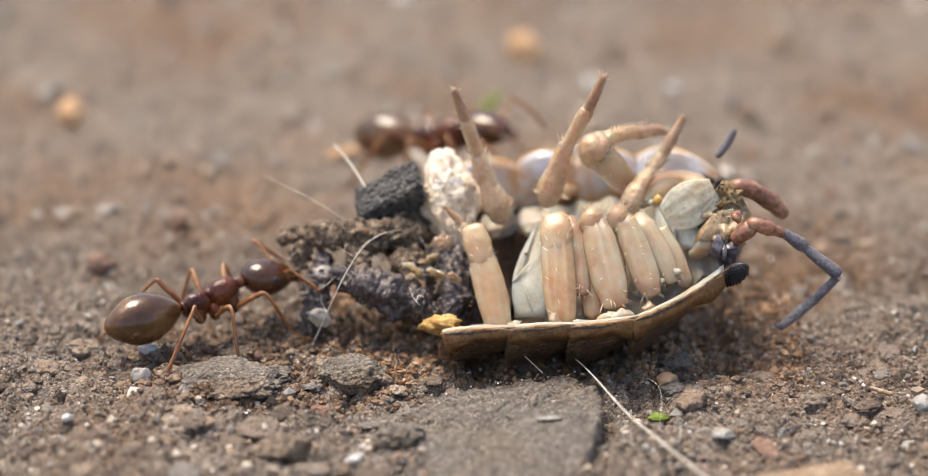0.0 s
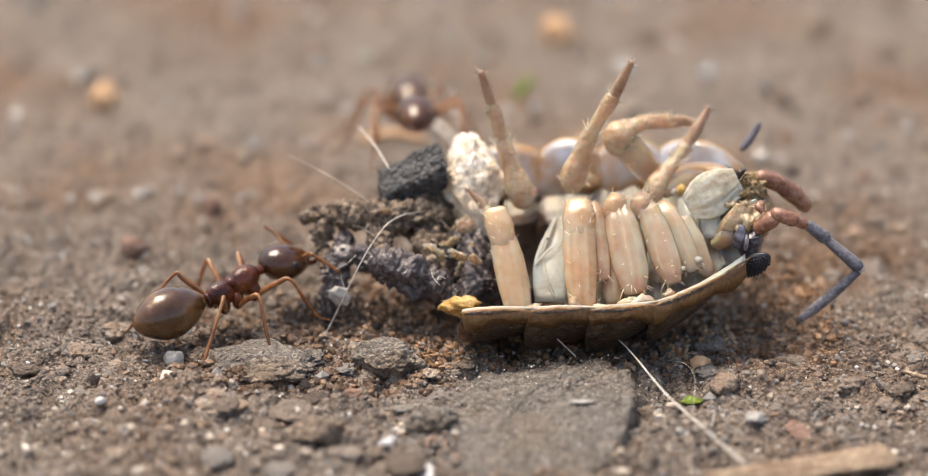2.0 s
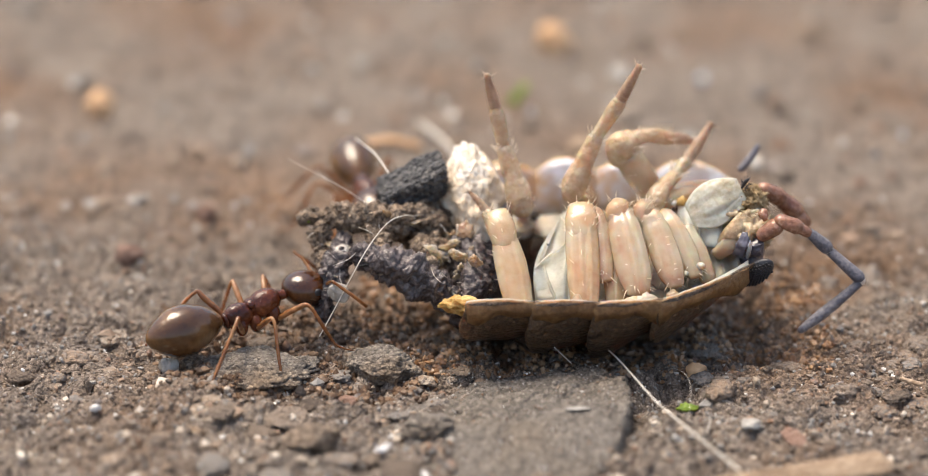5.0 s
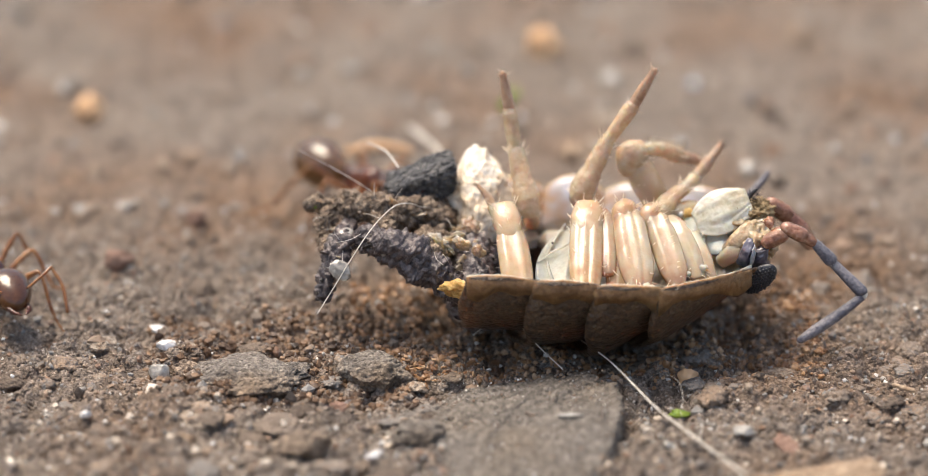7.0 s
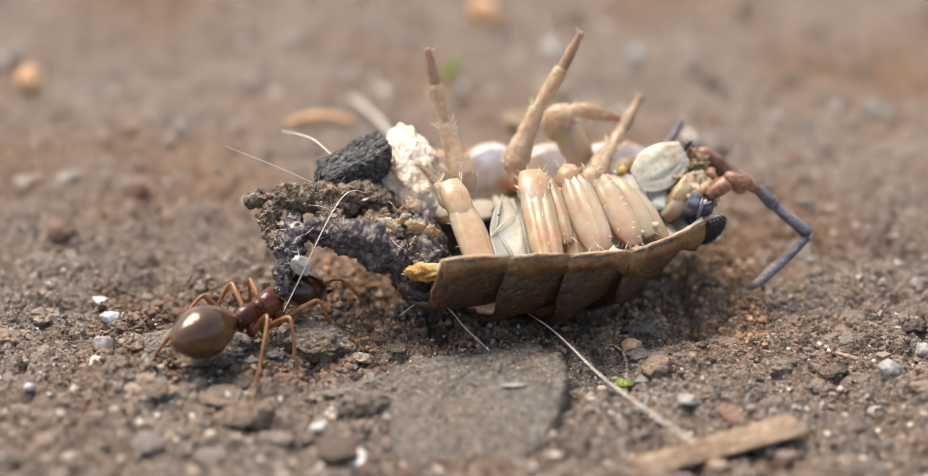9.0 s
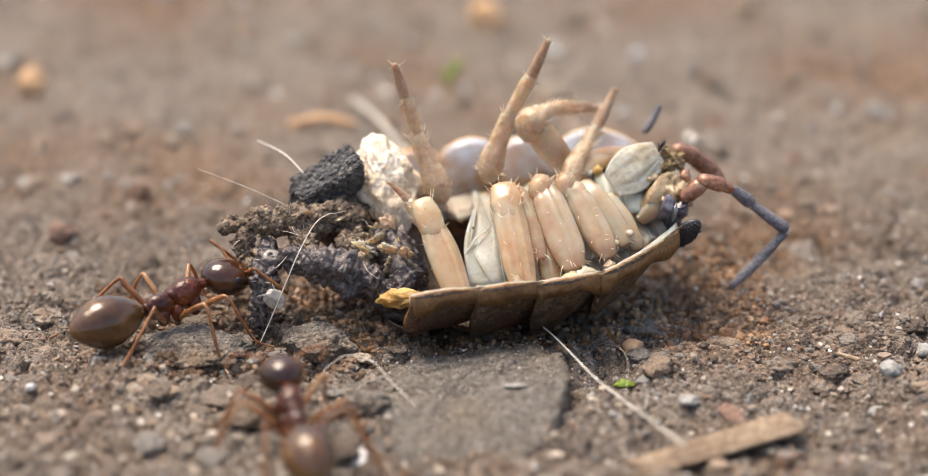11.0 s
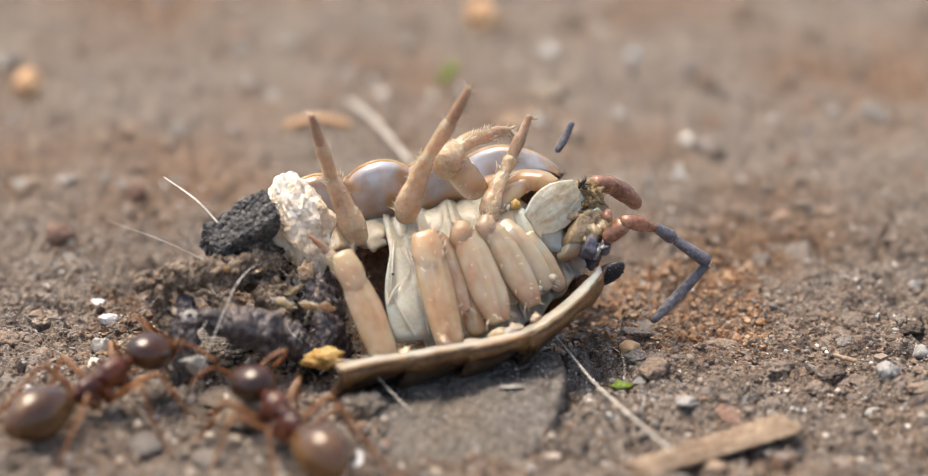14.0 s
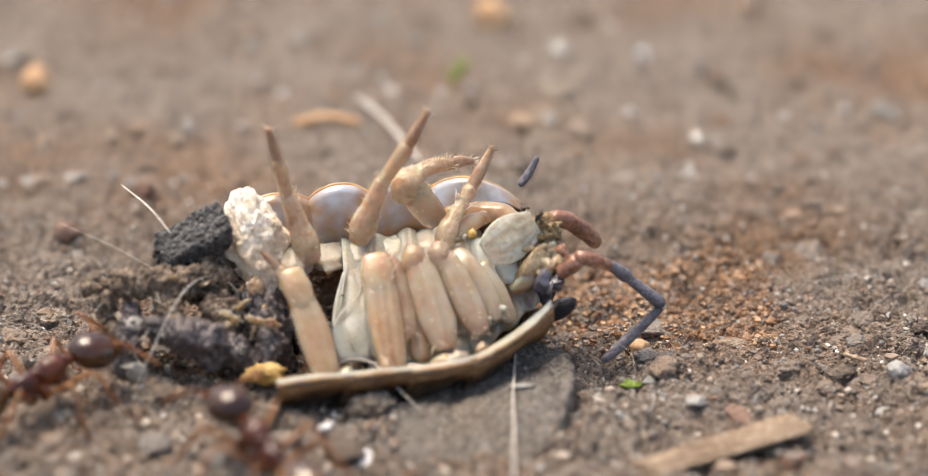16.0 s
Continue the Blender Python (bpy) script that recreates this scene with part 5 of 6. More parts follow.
# ---- what sticks to its rear end ----
def build_clump():
    root = new("soil_clump")
    tagged(root, "dark clump of soil crumbs and fibres at the woodlouse's rear", "clump")
    arms = [([(-7.2, 0.22, 0.74, 0.16), (-6.8, 0.18, 0.66, 0.24), (-6.2, 0.06, 0.74, 0.36), (-5.6, 0.05, 0.6, 0.36), (-5.0, 0.1, 0.5, 0.34), (-4.3, 0.25, 0.3, 0.36)], BROWNSOIL),
            ([(-5.95, -1.1, 0.42, 0.30), (-5.5, -1.3, 0.36, 0.42), (-5.0, -1.5, 0.2, 0.46), (-4.5, -1.55, -0.08, 0.42), (-4.05, -1.65, -0.4, 0.36), (-3.7, -1.75, -0.62, 0.3)], DARKSOIL),
            ([(-6.4, -0.5, 0.25, 0.3), (-6.6, -1.0, 0.1, 0.32), (-6.75, -1.5, -0.25, 0.26), (-6.9, -1.85, -0.7, 0.18)], DARKSOIL),
            ([(-6.9, -0.1, 0.5, 0.2), (-6.95, -0.4, 0.15, 0.22), (-6.8, -0.8, -0.1, 0.22)], BROWNSOIL),
            ([(-3.6, -0.1, -0.3, 0.5), (-3.45, -0.8, -0.4, 0.5), (-3.4, -1.5, -0.7, 0.45)], DARKSOIL),
            ([(-5.2, 0.5, 0.1, 0.3), (-4.5, 0.4, -0.2, 0.45), (-3.7, 0.2, -0.6, 0.6)], BROWNSOIL),
            ([(-3.6, 1.2, -0.7, 0.5), (-3.5, 0.0, -1.0, 0.7), (-3.45, -1.3, -1.25, 0.6)], DARKSOIL),
            ([(-4.4, 0.2, 0.1, 0.3), (-4.5, -0.4, 0.0, 0.34), (-4.45, -1.0, -0.1, 0.32)], BROWNSOIL),
            ([(-5.6, -0.1, 0.4, 0.28), (-5.55, -0.6, 0.3, 0.3), (-5.5, -1.0, 0.3, 0.25)], BROWNSOIL),
            ([(-4.9, 0.4, 0.3, 0.3), (-4.6, 0.7, 0.4, 0.35), (-4.1, 0.7, 0.2, 0.3)], BROWNSOIL)]
    lumps = []
    for i, (path, m) in enumerate(arms):
        bm = limb([(p[0], p[1], p[2], p[3] * 1.04) for p in path], sides=44, steps=22)
        off = Vector((i * 9.1, i * 4.3, 2.0))
        bm.normal_update()
        for v in bm.verts:
            q = v.co * 2.1 + off
            k = 0.24 * noise.noise(q) + 0.26 * (0.35 - abs(noise.noise(q * 2.1))) + 0.14 * (0.3 - abs(noise.noise(q * 5.1))) + 0.05 * noise.noise(q * 13.0)
            v.co += v.normal * k * 0.8
        part("clod", bm, m, root)
        lumps += [((p[0], p[1], p[2]), (p[3], p[3], p[3]), m) for p in spline(path, 2)]
    rng = random.Random(9)
    bm = bmesh.new()
    for k in range(620):
        c, s, _ = rng.choice(lumps)
        d = Vector((rng.gauss(0, 1), rng.gauss(0, 1), rng.gauss(0, 1))).normalized()
        at = Vector(c) + Vector((d.x * s[0], d.y * s[1], d.z * s[2])) * rng.uniform(0.6, 1.0)
        r = 0.02 + 0.06 * rng.random() ** 2.5
        blob((r, r * rng.uniform(0.6, 1.2), r * rng.uniform(0.6, 1.2)), at, rough=0.5, seed=k, level=1, bm=bm)
    tagged(part("loose_soil", bm, CRUMB, root, "loose crumbs stuck to the clump", smooth=False), kind="stuff")
    bm = bmesh.new()
    for k in range(24):
        c, s, _ = rng.choice(lumps)
        a = Vector(c) + Vector((rng.uniform(-1, 1) * s[0], rng.uniform(-1, 0.3) * s[1], rng.uniform(-0.3, 1.1) * s[2]))
        d = Vector((rng.uniform(-1, 1), rng.uniform(-1, 0.4), rng.uniform(-0.6, 1))).normalized() * rng.uniform(0.3, 0.8)
        b = a + d + Vector((0, 0, rng.uniform(-0.2, 0.2)))
        m = a + d * 0.5 + Vector((rng.uniform(-0.1, 0.1), 0, rng.uniform(-0.1, 0.15)))
        tube(bm, [(*a, 0.008), (*m, 0.008), (*b, 0.004)], sides=4, steps=4)
    tagged(part("fibre_tangle", bm, HAIR, root, "fine pale fibres in the clump"), kind="stuff")
    for k in range(130):
        c, size, _ = rng.choice(lumps)
        d = Vector((rng.uniform(-1, 1), rng.uniform(-1, 0.1), rng.uniform(-0.5, 1))).normalized()
        at = Vector(c) + d * size[0] * rng.uniform(0.55, 0.9)
        r = 0.05 + 0.2 * rng.random() ** 1.8
        skin = ((DARKSOIL, DARKSOIL, RESIN, CHARCOAL, DARKSOIL, QUARTZ) if c[1] < -0.9 else (BROWNSOIL, RESIN, STRAW, BROWNSOIL, DARKSOIL, QUARTZ, RESIN))[k % 6]
        bm = blob((r * rng.uniform(0.9, 1.7), r * rng.uniform(0.35, 0.8), r * rng.uniform(0.12, 0.4)), at, turn=(rng.uniform(-60, 60), rng.uniform(-60, 60), rng.uniform(0, 180)), rough=0.3, seed=k, level=2, cuts=6)
        part("scrap", bm, skin, root, smooth=False)
    for k in range(16):
        x, y, z = -3.3 - 1.0 * rng.random(), rng.uniform(-1.3, 0.1), rng.uniform(-0.35, 0.45)
        part("scrap", blob((rng.uniform(0.12, 0.34), 0.05, rng.uniform(0.14, 0.3)), (x, y, z), turn=(k * 23 - 40, k * 41, k * 17), rough=0.6, freq=1.8, seed=k + 60, level=4, cuts=4), (RESIN, TIP, FOLDED)[k % 3], root, "tan translucent scrap of skin")
    part("grain", blob((0.3, 0.09, 0.24), (-6.45, -1.95, 0.0), turn=(-30, 25, 0), rough=0.15, seed=4, cuts=9, level=4), QUARTZ, root, "clear flat quartz grain")
    part("grain", blob((0.28, 0.25, 0.24), (-6.45, -0.85, 0.3), rough=0.2, seed=14), QUARTZ, root, "beige translucent quartz grain")
    part("grain", blob((0.13, 0.12, 0.12), (-7.25, 0.1, 0.72), rough=0.3, seed=15), MOSS, root, "greenish grain at the tip")
    return root


def stuck(name, bm, mat, label, category):
    return tagged(part(name, bm, mat, smooth="stone" not in name), label, category)


def slab(half, centre, turn, seed):
    """A rough broken block with worn edges."""
    bm = bmesh.new()
    bmesh.ops.create_cube(bm, size=2.0)
    bmesh.ops.subdivide_edges(bm, edges=bm.edges, cuts=22, use_grid_fill=True)
    rot = Euler([radians(a) for a in turn]).to_matrix()
    for v in bm.verts:
        q = v.co.copy()
        q /= max(1.0, (abs(q.x) ** 14 + abs(q.y) ** 14 + abs(q.z) ** 14) ** (1 / 14))
        q.x += 0.22 * q.z
        n = Vector((seed, 0, 0)) + q * 2
        q *= 1 + 0.12 * noise.noise(n) + 0.07 * noise.noise(n * 3) + 0.09 * (0.3 - abs(noise.noise(n * 6))) + 0.04 * noise.noise(n * 14)
        v.co = rot @ Vector((q.x * half[0], q.y * half[1], q.z * half[2])) + Vector(centre)
    return bm


clump = build_clump()
riders = [
    clump,
    stuck("white_stone", blob((0.72, 0.62, 1.28), (-3.4, 1.0, 0.52), turn=(-48, 6, 8), rough=0.27, freq=1.6, seed=24, level=5, cuts=5, depth=(0.72, 0.92)), WHITESTONE,
          "rough white and tan stone wedged beside the woodlouse", "stone"),
    stuck("black_stone", slab((0.84, 0.45, 0.38), (-4.78, 0.95, 0.88), (8, -22, 8), 25), CHARCOAL,
          "angular charcoal-black stone on the soil clump", "stone"),
    stuck("yellow_crumb", blob((0.44, 0.26, 0.2), (-3.66, -2.28, -0.3), turn=(0, 6, 0), rough=0.45, seed=27, level=4), YELLOW,
          "yellow crumb stuck to the woodlouse's plate", "crumb"),
    stuck("curved_hair", limb([(-4.5, 0.0, 0.72, 0.006), (-4.72, -0.1, 0.78, 0.009), (-4.95, -0.4, 1.0, 0.012), (-5.3, -0.85, 1.12, 0.014), (-5.75, -1.4, 0.85, 0.015),
                               (-6.2, -1.85, 0.3, 0.015), (-6.6, -2.15, -0.3, 0.014), (-7.0, -2.4, -0.9, 0.01)], sides=6, steps=8), HAIR, "curved pale hair hanging over the soil clump", "hair"),
    stuck("straight_fibre", limb([(-5.3, 0.98, 1.3, 0.02), (-5.65, 1.7, 1.4, 0.022), (-6.16, 2.82, 1.1, 0.014)], sides=6, steps=6), HAIR,
          "straight pale fibre sticking out behind a stone", "hair"),
    stuck("thin_fibre", limb([(-5.7, 0.2, 0.9, 0.006), (-6.6, 0.9, 1.15, 0.007), (-7.7, 1.5, 1.5, 0.004)], sides=5, steps=6), HAIR,
          "thread-thin pale fibre above the soil clump", "hair"),
]


# ---- ants: x forward, feet about 1.1 mm below the waist ----
def build_ant():
    root = new("ant")
    tagged(root, "reddish-brown ant with a dark glossy abdomen", "ant", group="ants round the woodlouse")
    bm = bmesh.new()
    made = bmesh.ops.create_uvsphere(bm, u_segments=40, v_segments=28, radius=1.0)["verts"]
    for v in made:
        x, y, z = v.co.z, v.co.y, v.co.x
        t = (x + 1) / 2
        r = 0.72 + 0.28 * math.sin(t * math.pi * 0.9 + 0.35)
        band = 1.0
        for b in (0.22, 0.42, 0.66):
            band -= 0.035 * math.exp(-((t - b) / 0.022) ** 2)
        r *= band * (1 - 0.25 * max(0.0, 0.35 - t))
        v.co = Vector((-1.80 + x * 0.98, y * 0.60 * r, 0.02 + z * 0.62 * r + 0.05 * (1 - t)))
    spikes(bm, (-2.6, 0, 0.05), (-1.0, 0, 0.05), 0.6, 50, 0.1, 3, 0.006)
    part("abdomen", bm, ANT_DARK, root, "dark brown glossy banded abdomen")
    part("waist", blob((0.09, 0.16, 0.22), (-0.74, 0, -0.06), turn=(0, -12, 0), rough=0.05), ANT_RED, root, "small upright waist scale")
    bm = blob((0.42, 0.25, 0.31), (-0.36, 0, -0.02), turn=(0, 14, 0))
    bm = blob((0.14, 0.2, 0.12), (-0.08, 0, 0.2), bm=bm, level=2)
    spikes(bm, (-0.6, 0, 0.1), (0.0, 0, 0.1), 0.28, 10, 0.1, 12, 0.006)
    part("thorax_rear", bm, ANT_RED, root)
    part("thorax_front", spikes(blob((0.44, 0.31, 0.34), (0.28, 0, 0.10), turn=(0, -14, 0)), (0.0, 0, 0.2), (0.6, 0, 0.2), 0.32, 14, 0.12, 13, 0.006), ANT_RED, root)
    part("neck", limb([(0.6, 0, 0.18, 0.13), (0.95, 0, 0.16, 0.11)]), ANT_RED, root)
    bm = bmesh.new()
    made = bmesh.ops.create_uvsphere(bm, u_segments=32, v_segments=24, radius=1.0)["verts"]
    for v in made:
        x, y, z = v.co.z, v.co.y, v.co.x
        w = 1.0 + 0.10 * math.cos(x * 2.2 + 1.2)
        v.co = Vector((1.47 + x * 0.66, y * 0.49 * w, 0.12 + z * 0.42 * w - 0.10 * x))
    spikes(bm, (1.0, 0, 0.1), (1.9, 0, 0.05), 0.38, 20, 0.08, 4, 0.006)
    head = part("head", bm, ANT_HEAD, root, "glossy dark brown head")
    for s in (-1, 1):
        part("eye", blob((0.12, 0.05, 0.1), (1.46, s * 0.475, 0.2), level=2), EYE, head, "small black eye")
        part("jaw", limb([(1.92, s * 0.2, -0.03, 0.09), (2.15, s * 0.19, -0.08, 0.08), (2.33, s * 0.06, -0.1, 0.035)], flat=0.7), ANT_RED, head, "rusty red jaw")
        feeler = part("feeler", limb([(1.75, s * 0.2, 0.18, 0.035), (1.75, s * 0.65, 0.48, 0.035), (1.65, s * 0.95, 0.62, 0.04)]), ANT_LEG, head, "thin elbowed feeler")
        feeler["label"] = "thin elbowed feeler"
        part("leg_coxa", blob((0.18, 0.15, 0.28), (0.42, s * 0.2, -0.18), level=2), ANT_RED, root)
        part("leg_coxa", blob((0.16, 0.14, 0.24), (-0.05, s * 0.2, -0.24), level=2), ANT_RED, root)
        part("leg_coxa", blob((0.16, 0.14, 0.22), (-0.42, s * 0.18, -0.25), level=2), ANT_RED, root)
        part("feeler_whip", limb([(1.65, s * 0.96, 0.62, 0.035), (2.0, s * 1.1, 0.25, 0.04), (2.4, s * 1.05, -0.2, 0.042)]), ANT_LEG, root, "thin feeler whip")
    paths = [[(0.45, 0.22, -0.3, 0.068), (0.75, 0.75, 0.12, 0.068), (0.92, 1.0, 0.2, 0.042), (1.22, 1.15, -0.5, 0.042), (1.42, 1.3, -0.9, 0.026), (1.85, 1.5, -1.12, 0.015)],
             [(-0.05, 0.24, -0.35, 0.068), (-0.02, 0.9, 0.15, 0.068), (0.0, 1.2, 0.22, 0.042), (-0.1, 1.55, -0.5, 0.042), (-0.15, 1.8, -0.95, 0.026), (-0.25, 2.2, -1.12, 0.015)],
             [(-0.42, 0.22, -0.35, 0.07), (-0.85, 0.75, 0.3, 0.07), (-1.0, 0.95, 0.4, 0.042), (-1.75, 1.25, -0.35, 0.045), (-2.3, 1.45, -0.85, 0.026), (-3.2, 1.7, -1.12, 0.015)]]
    legs = []
    for k, path in enumerate(paths):
        for s in (-1, 1):
            hip = Vector((path[0][0], s * path[0][1], path[0][2]))
            pts = [(p[0] - hip.x, s * p[1] - hip.y, p[2] - hip.z, p[3]) for p in path]
            bm = limb(pts, sides=9, steps=5)
            spikes(bm, pts[3][:3], pts[4][:3], 0.045, 8, 0.07, k * 2 + s + 5, 0.006)
            ob = part("leg", bm, ANT_LEG, root, "slender amber-brown jointed leg")
            ob.location = hip * MM
            legs.append(ob)
    return root


ant = build_ant()
second_ant = copy_thing(ant, pose(0, 0.01, 0.0012))


# ---- what moves ----
BODY = [
    (0.0, 3.742, -3.94, 2.369, 19.46, -8.29, -4.33),
    (0.5, 3.276, -3.34, 2.405, 16.16, -10.68, -5.55),
    (1.0, 3.394, -3.982, 2.304, 17.23, -7.96, -5.89),
    (1.5, 3.393, -4.047, 2.343, 17.56, -8.71, -6.14),
    (2.0, 3.48, -3.973, 2.275, 17.44, -6.58, -4.31),
    (2.5, 3.608, -4.006, 2.286, 14.45, -7.48, -5.5),
    (3.0, 3.482, -4.176, 2.314, 18.05, -6.76, -3.71),
    (3.5, 3.787, -4.149, 2.316, 5.06, -1.3, -0.67),
    (4.0, 3.691, -4.126, 2.299, 7.97, -2.5, -0.84),
    (4.5, 3.661, -4.089, 2.272, 7.98, -2.45, -1.49),
    (5.0, 3.575, -4.166, 2.273, 9.97, -3.76, -1.29),
    (5.2, 3.379, -4.276, 2.225, 9.36, -3.3, -3.25),
    (7.3, 3.938, -3.903, 2.134, 0.07, -0.67, -3),
    (7.5, 3.938, -3.903, 2.134, 0.07, -0.67, -3),
    (7.6, 3.938, -3.903, 2.134, 0.07, -2.17, -3),
    (7.9, 3.813, -3.815, 2.143, 1.31, -1.34, 9.57),
    (8.0, 3.813, -3.815, 2.143, 1.31, -1.34, 9.57),
    (8.2, 3.822, -3.781, 2.145, 1.48, -1.32, 9.75),
    (10.5, 3.72, -3.667, 2.207, 6.54, -0.9, 9.69),
    (11.0, 3.206, -3.953, 2.194, 11.06, -6.14, 7.45),
    (11.5, 3.236, -4.009, 2.196, 8.21, -0.49, 12.16),
    (12.0, 2.597, -4.353, 2.241, 12.69, -6.22, 12.9),
    (12.5, 2.36, -4.494, 2.228, 10.83, -6.95, 16.84),
    (13.0, 1.934, -5.343, 2.284, 27.3, -7.13, 11.43),
    (13.5, 1.507, -6.012, 2.272, 23.29, -7.52, 10.02),
    (14.0, 1.319, -6.122, 2.292, 23.18, -7.05, 11.84),
    (14.5, 1.301, -5.972, 2.126, 5.81, -1.32, 11.3),
    (15.0, 1.196, -5.927, 2.138, 11.81, -1.5, 15.36),
    (15.5, 0.35, -6.672, 2.124, 24.02, -10.55, 10.62),
    (16.0, 0.036, -6.73, 1.886, 21.26, -4.54, 8.31),
]
# seconds, place in millimetres, head up, heading
ANT_ONE = [
    (0.0, -5.25, -4.956, 1.137, 4.5, 29.2),
    (0.5, -5.663, -4.8, 1.055, 1.8, 32.4),
    (1.0, -5.538, -5.357, 1.165, 5.4, 35.3),
    (1.5, -5.51, -5.378, 1.164, 5.4, 37.2),
    (2.0, -5.501, -5.33, 1.164, 5.4, 37.1),
    (2.5, -5.494, -5.243, 1.164, 5.4, 37.1),
    (3.0, -5.388, -5.539, 1.193, 6.3, 38.6),
    (3.5, -4.78, -5.249, 1.491, 16.3, 35.7),
    (4.0, -4.868, -5.794, 1.411, 13.6, 34.7),
    (4.5, -4.933, -5.898, 1.217, 7.1, 35.4),
    (5.0, -4.903, -6.049, 1.11, 3.6, 30.6),
    (5.2, -5.06, -6.083, 1.136, 4.5, 28.3),
    (5.7, -6.3, -5.6, 1.1, 0, 100),
    (6.2, -9.0, -4.2, 1.1, 0, 180),
    (6.7, -11.5, -4.2, 1.1, 0, 245),
    (7.0, -11.0, -3.6, 1.1, 0, 295),
    (7.3, -8.128, -3.245, 0.806, 0, 320),
    (7.4, -2.471, -12.051, 1.248, 8.1, 346.4),
    (7.5, -0.403, -8.647, 1.054, 1.8, 423.0),
    (7.6, -0.565, -8.6, 1.382, 12.6, 422.2),
    (7.7, 0.115, -9.491, 1.574, 19.2, 419.6),
    (7.8, 0.868, -9.087, 1.549, 18.3, 399.4),
    (7.9, 3.69, -11.3, 0.864, -4.5, 334.3),
    (7.967, 10.3, -7.9, 1.24, 8, 324.8),
    (8.0, 11.383, -8.227, 1.244, 8.0, 324.8),
    (8.033, 12.5, -8.6, 1.24, 8, 324.8),
    (8.1, 17.935, -9.745, 1.244, 8.0, 319.0),
    (8.3, 24, -12, 1.1, 0, 300),
    (8.7, 24, -19, 1.1, 0, 230),
    (9.1, 14, -24, 1.1, 0, 180),
    (9.5, 4, -22, 1.1, 0, 150),
    (9.9, -1.5, -16, 1.1, 0, 110),
    (10.3, -2.301, -10.92, 1.081, 2.7, 93.6),
    (10.7, -2.212, -11.465, 1.11, 3.6, 97.1),
    (11.0, -2.392, -12.351, 1.138, 4.5, 101.4),
    (11.5, -2.579, -12.492, 1.221, 7.2, 116.3),
    (12.0, -2.901, -13.143, 1.303, 10.0, 136.6),
    (12.5, -2.979, -12.787, 1.055, 1.8, 131.4),
    (13.0, -2.971, -12.769, 1.138, 4.5, 131.1),
    (13.5, -2.804, -12.585, 1.083, 2.7, 123.3),
    (14.0, -2.565, -12.375, 1.082, 2.7, 118.6),
    (14.5, -2.633, -12.531, 1.109, 3.6, 112.6),
    (15.0, -3.117, -12.945, 0.972, -0.9, 120.4),
    (15.5, -3.39, -13.967, 1.138, 4.5, 122.6),
    (16.0, -3.127, -14.233, 1.328, 10.8, 122.5),
]
ANT_TWO = [
    (0, 0.153, 2.201, 2.190, 16.3, -36.0),
    (0.5, -0.738, 1.937, 2.569, 29.8, -68.0),
    (1, -0.026, 1.965, 2.511, 27.6, -56.0),
    (1.5, -0.092, 1.738, 2.509, 27.5, -54.0),
    (2, -1.401, 2.553, 2.242, 14.6, -86.0),
    (2.5, -1.945, 1.907, 1.942, 8.0, -89.0),
    (3, -1.818, 2.418, 1.821, 7.3, -86.0),
    (3.5, -3.056, 2.446, 1.555, 1.8, -98.0),
    (4, -2.841, 2.525, 1.591, 6.3, -90.0),
    (4.5, -2.215, 1.546, 1.382, 2.7, -88.0),
    (5, -2.450, 0.287, 1.254, 1.8, -80.0),
    (5.2, -2.330, 0.474, 1.281, 2.7, -78.0),
    (7.3, -2.233, 1.390, 1.194, 6.4, -50.0),
    (7.5, -2.740, 0.562, 1.184, 6.1, -60.0),
    (7.7, -2.733, 1.009, 1.174, 5.7, -48.0),
    (7.9, -2.817, -0.211, 1.164, 5.4, -55.0),
    (8, -3.661, -4.615, 1.136, 4.4, -49.8),
    (8.1, -2.623, -7.686, 1.385, 12.7, -41.3),
    (8.2, -2.382, -7.047, 0.891, -3.6, 47.1),
    (10.3, -4.946, -6.810, 1.055, 1.8, 41.8),
    (10.5, -4.324, -6.814, 1.250, 9.0, 35.0),
    (11, -5.213, -6.602, 1.082, 2.7, 34.7),
    (11.5, -4.830, -7.388, 1.353, 11.6, 39.7),
    (12, -5.340, -8.480, 1.166, 5.4, 40.9),
    (12.5, -5.286, -8.914, 1.082, 2.7, 47.3),
    (13, -5.985, -9.998, 1.165, 5.4, 42.5),
    (13.5, -6.511, -9.743, 1.055, 1.8, 41.4),
    (14, -6.538, -10.864, 1.190, 6.2, 42.2),
    (14.5, -6.694, -9.180, 1.493, 16.4, 41.4),
    (15, -6.445, -10.587, 1.441, 14.6, 44.5),
    (15.5, -7.521, -10.667, 1.000, 0.0, 41.2),
    (16, -8.093, -10.790, 1.193, 6.3, 36.2),
]


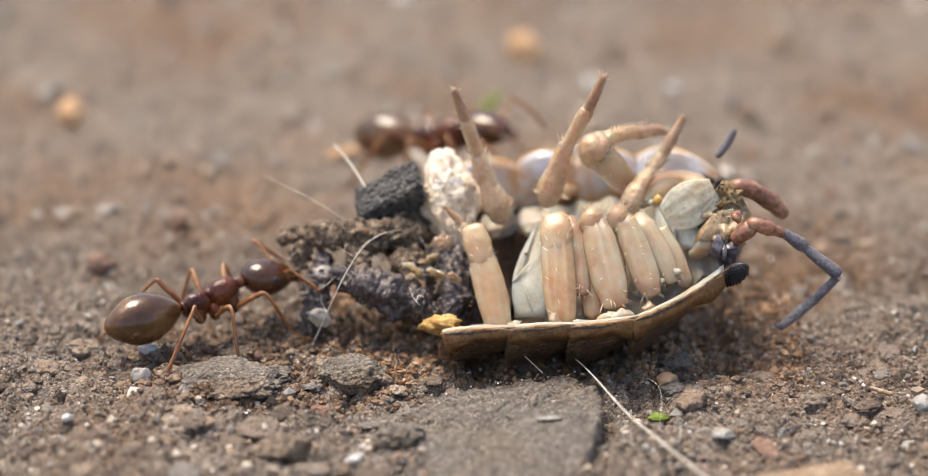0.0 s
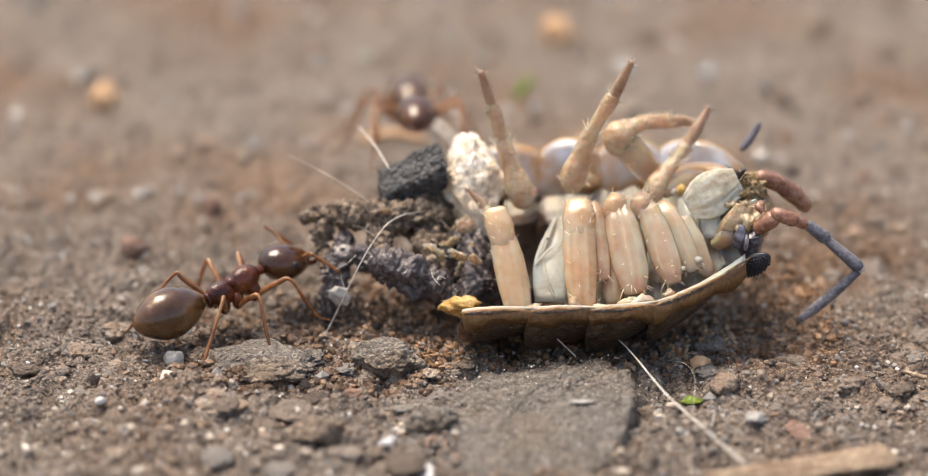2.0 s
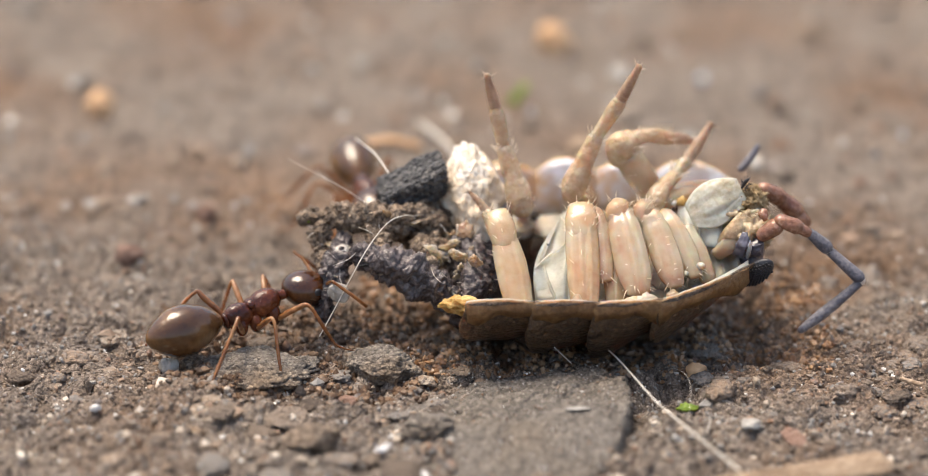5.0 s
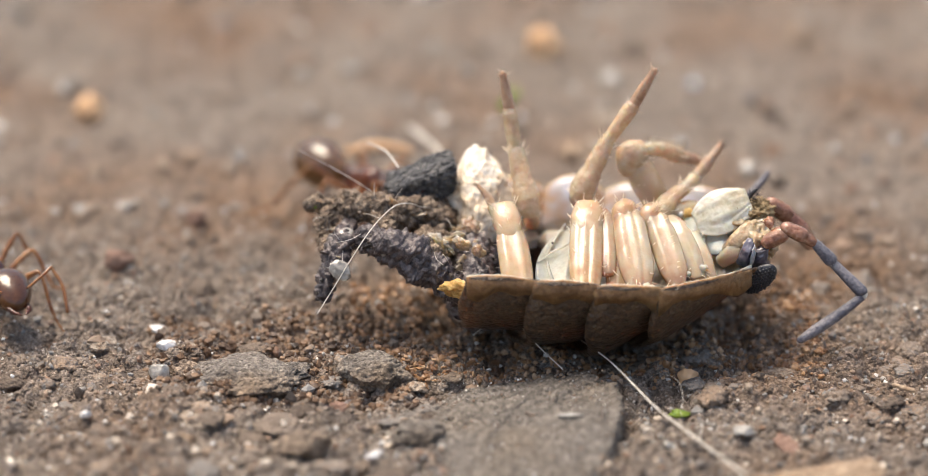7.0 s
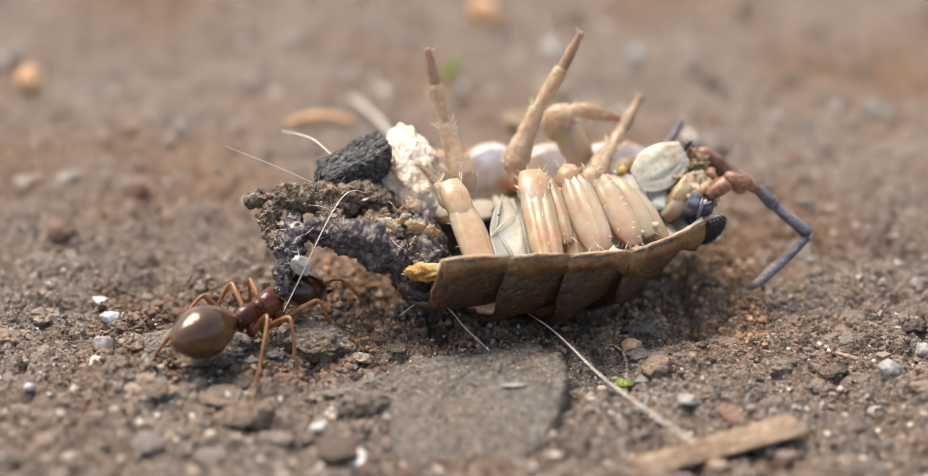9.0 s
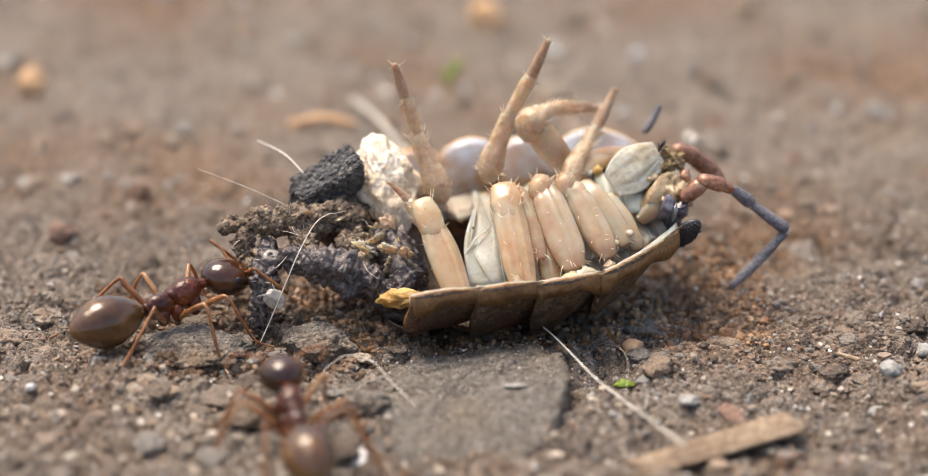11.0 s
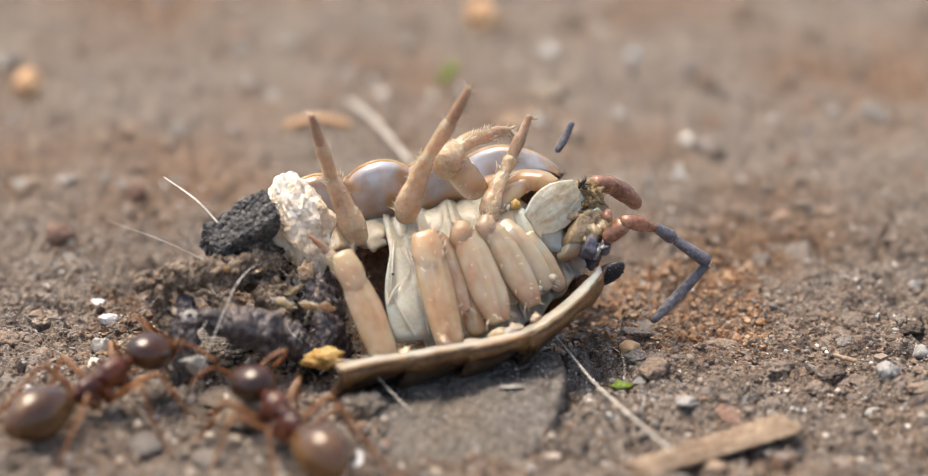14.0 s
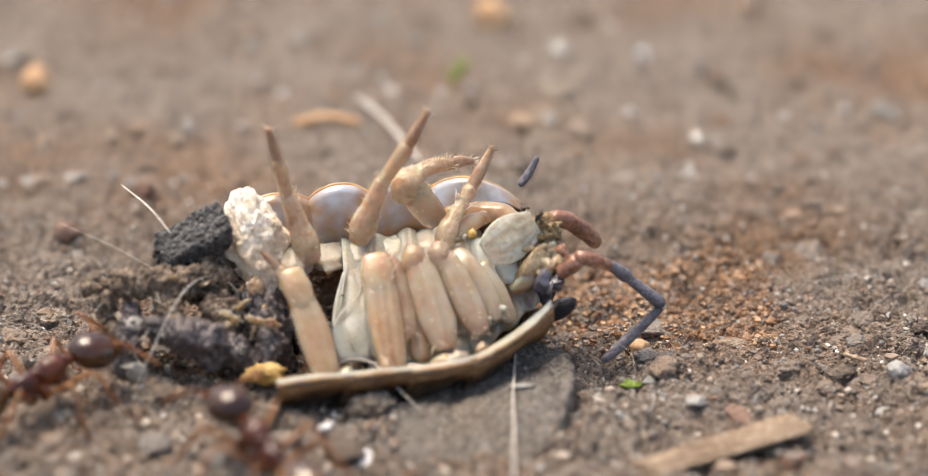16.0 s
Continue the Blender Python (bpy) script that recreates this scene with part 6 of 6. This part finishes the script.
def step_legs(thing, rows):
    """Legs swing fore and aft as far as the ant goes between rows."""
    legs = [o for o in thing.children if o.name.split(".")[0] == "leg"]
    for k, leg in enumerate(legs):
        hip = leg.location.copy()
        side = 1 if hip.y > 0 else -1
        keys = []
        for i, r in enumerate(rows):
            q = rows[max(i - 1, 0)]
            go = math.dist(r[1:3], q[1:3]) / max(r[0] - q[0], 0.1)
            swing = min(22.0, 4.0 + 2.5 * go) * (1 if (i + k // 2 + (k % 2)) % 2 else -1)
            keys.append((r[0], Matrix.Translation(hip) @ pose(0, 0, 0, 0, 0, side * swing)))
        walk(leg, keys)


def motions():
    for thing in [woodlouse] + riders:
        walk(thing, [(t, pose(x * MM, y * MM, z * MM, a, b, c)) for t, x, y, z, a, b, c in BODY])
    for thing, rows in ((ant, ANT_ONE), (second_ant, ANT_TWO)):
        walk(thing, [(t, pose(x * MM, y * MM, z * MM, 0, -up, turn)) for t, x, y, z, up, turn in rows])
        step_legs(thing, rows)
    lie = [(0.0, 2.82, -5.62, -2.7), (2.0, 3.08, -5.45, -4.5), (3.5, 2.83, -5.52, -1.4), (5.1, 2.86, -5.53, -3.0), (7.4, 2.9, -5.54, -0.5), (8.0, 2.9, -5.54, 0.0), (11.0, 2.79, -5.6, -1.3),
           (12.0, 3.05, -5.5, -4.0), (13.5, 3.06, -5.6, -4.9), (15.0, 3.08, -5.63, -7.4), (15.4, 2.8, -6.2, -20.0), (16.0, 2.62, -6.35, -27.4)]
    walk(long_hair, [(t, pose(x * MM, y * MM, 0, 0, 0, c)) for t, x, y, c in lie])
    # a thin fibre trails out from under the shell as it is dragged
    walk(arched_hair, [(t, pose(x * MM, y * MM, 0)) for t, x, y in ((0.0, 2.2, 3.4), (8.2, 2.2, 3.4), (10.6, 0.2, 0.5), (11.5, 0.0, 0.0), (16.0, 0.0, 0.0))])
    # the splinter is nudged once by the passing ant
    for_splinter = [(0.0, 7.3, -12.56, 15.2), (8.4, 7.3, -12.56, 15.2), (8.8, 7.1, -12.42, 22.0), (9.2, 6.9, -12.29, 29.2), (16.0, 6.9, -12.29, 29.2)]
    walk(splinter, [(t, pose(x * MM, y * MM, 0, 0, 0, c)) for t, x, y, c in for_splinter])


motions()
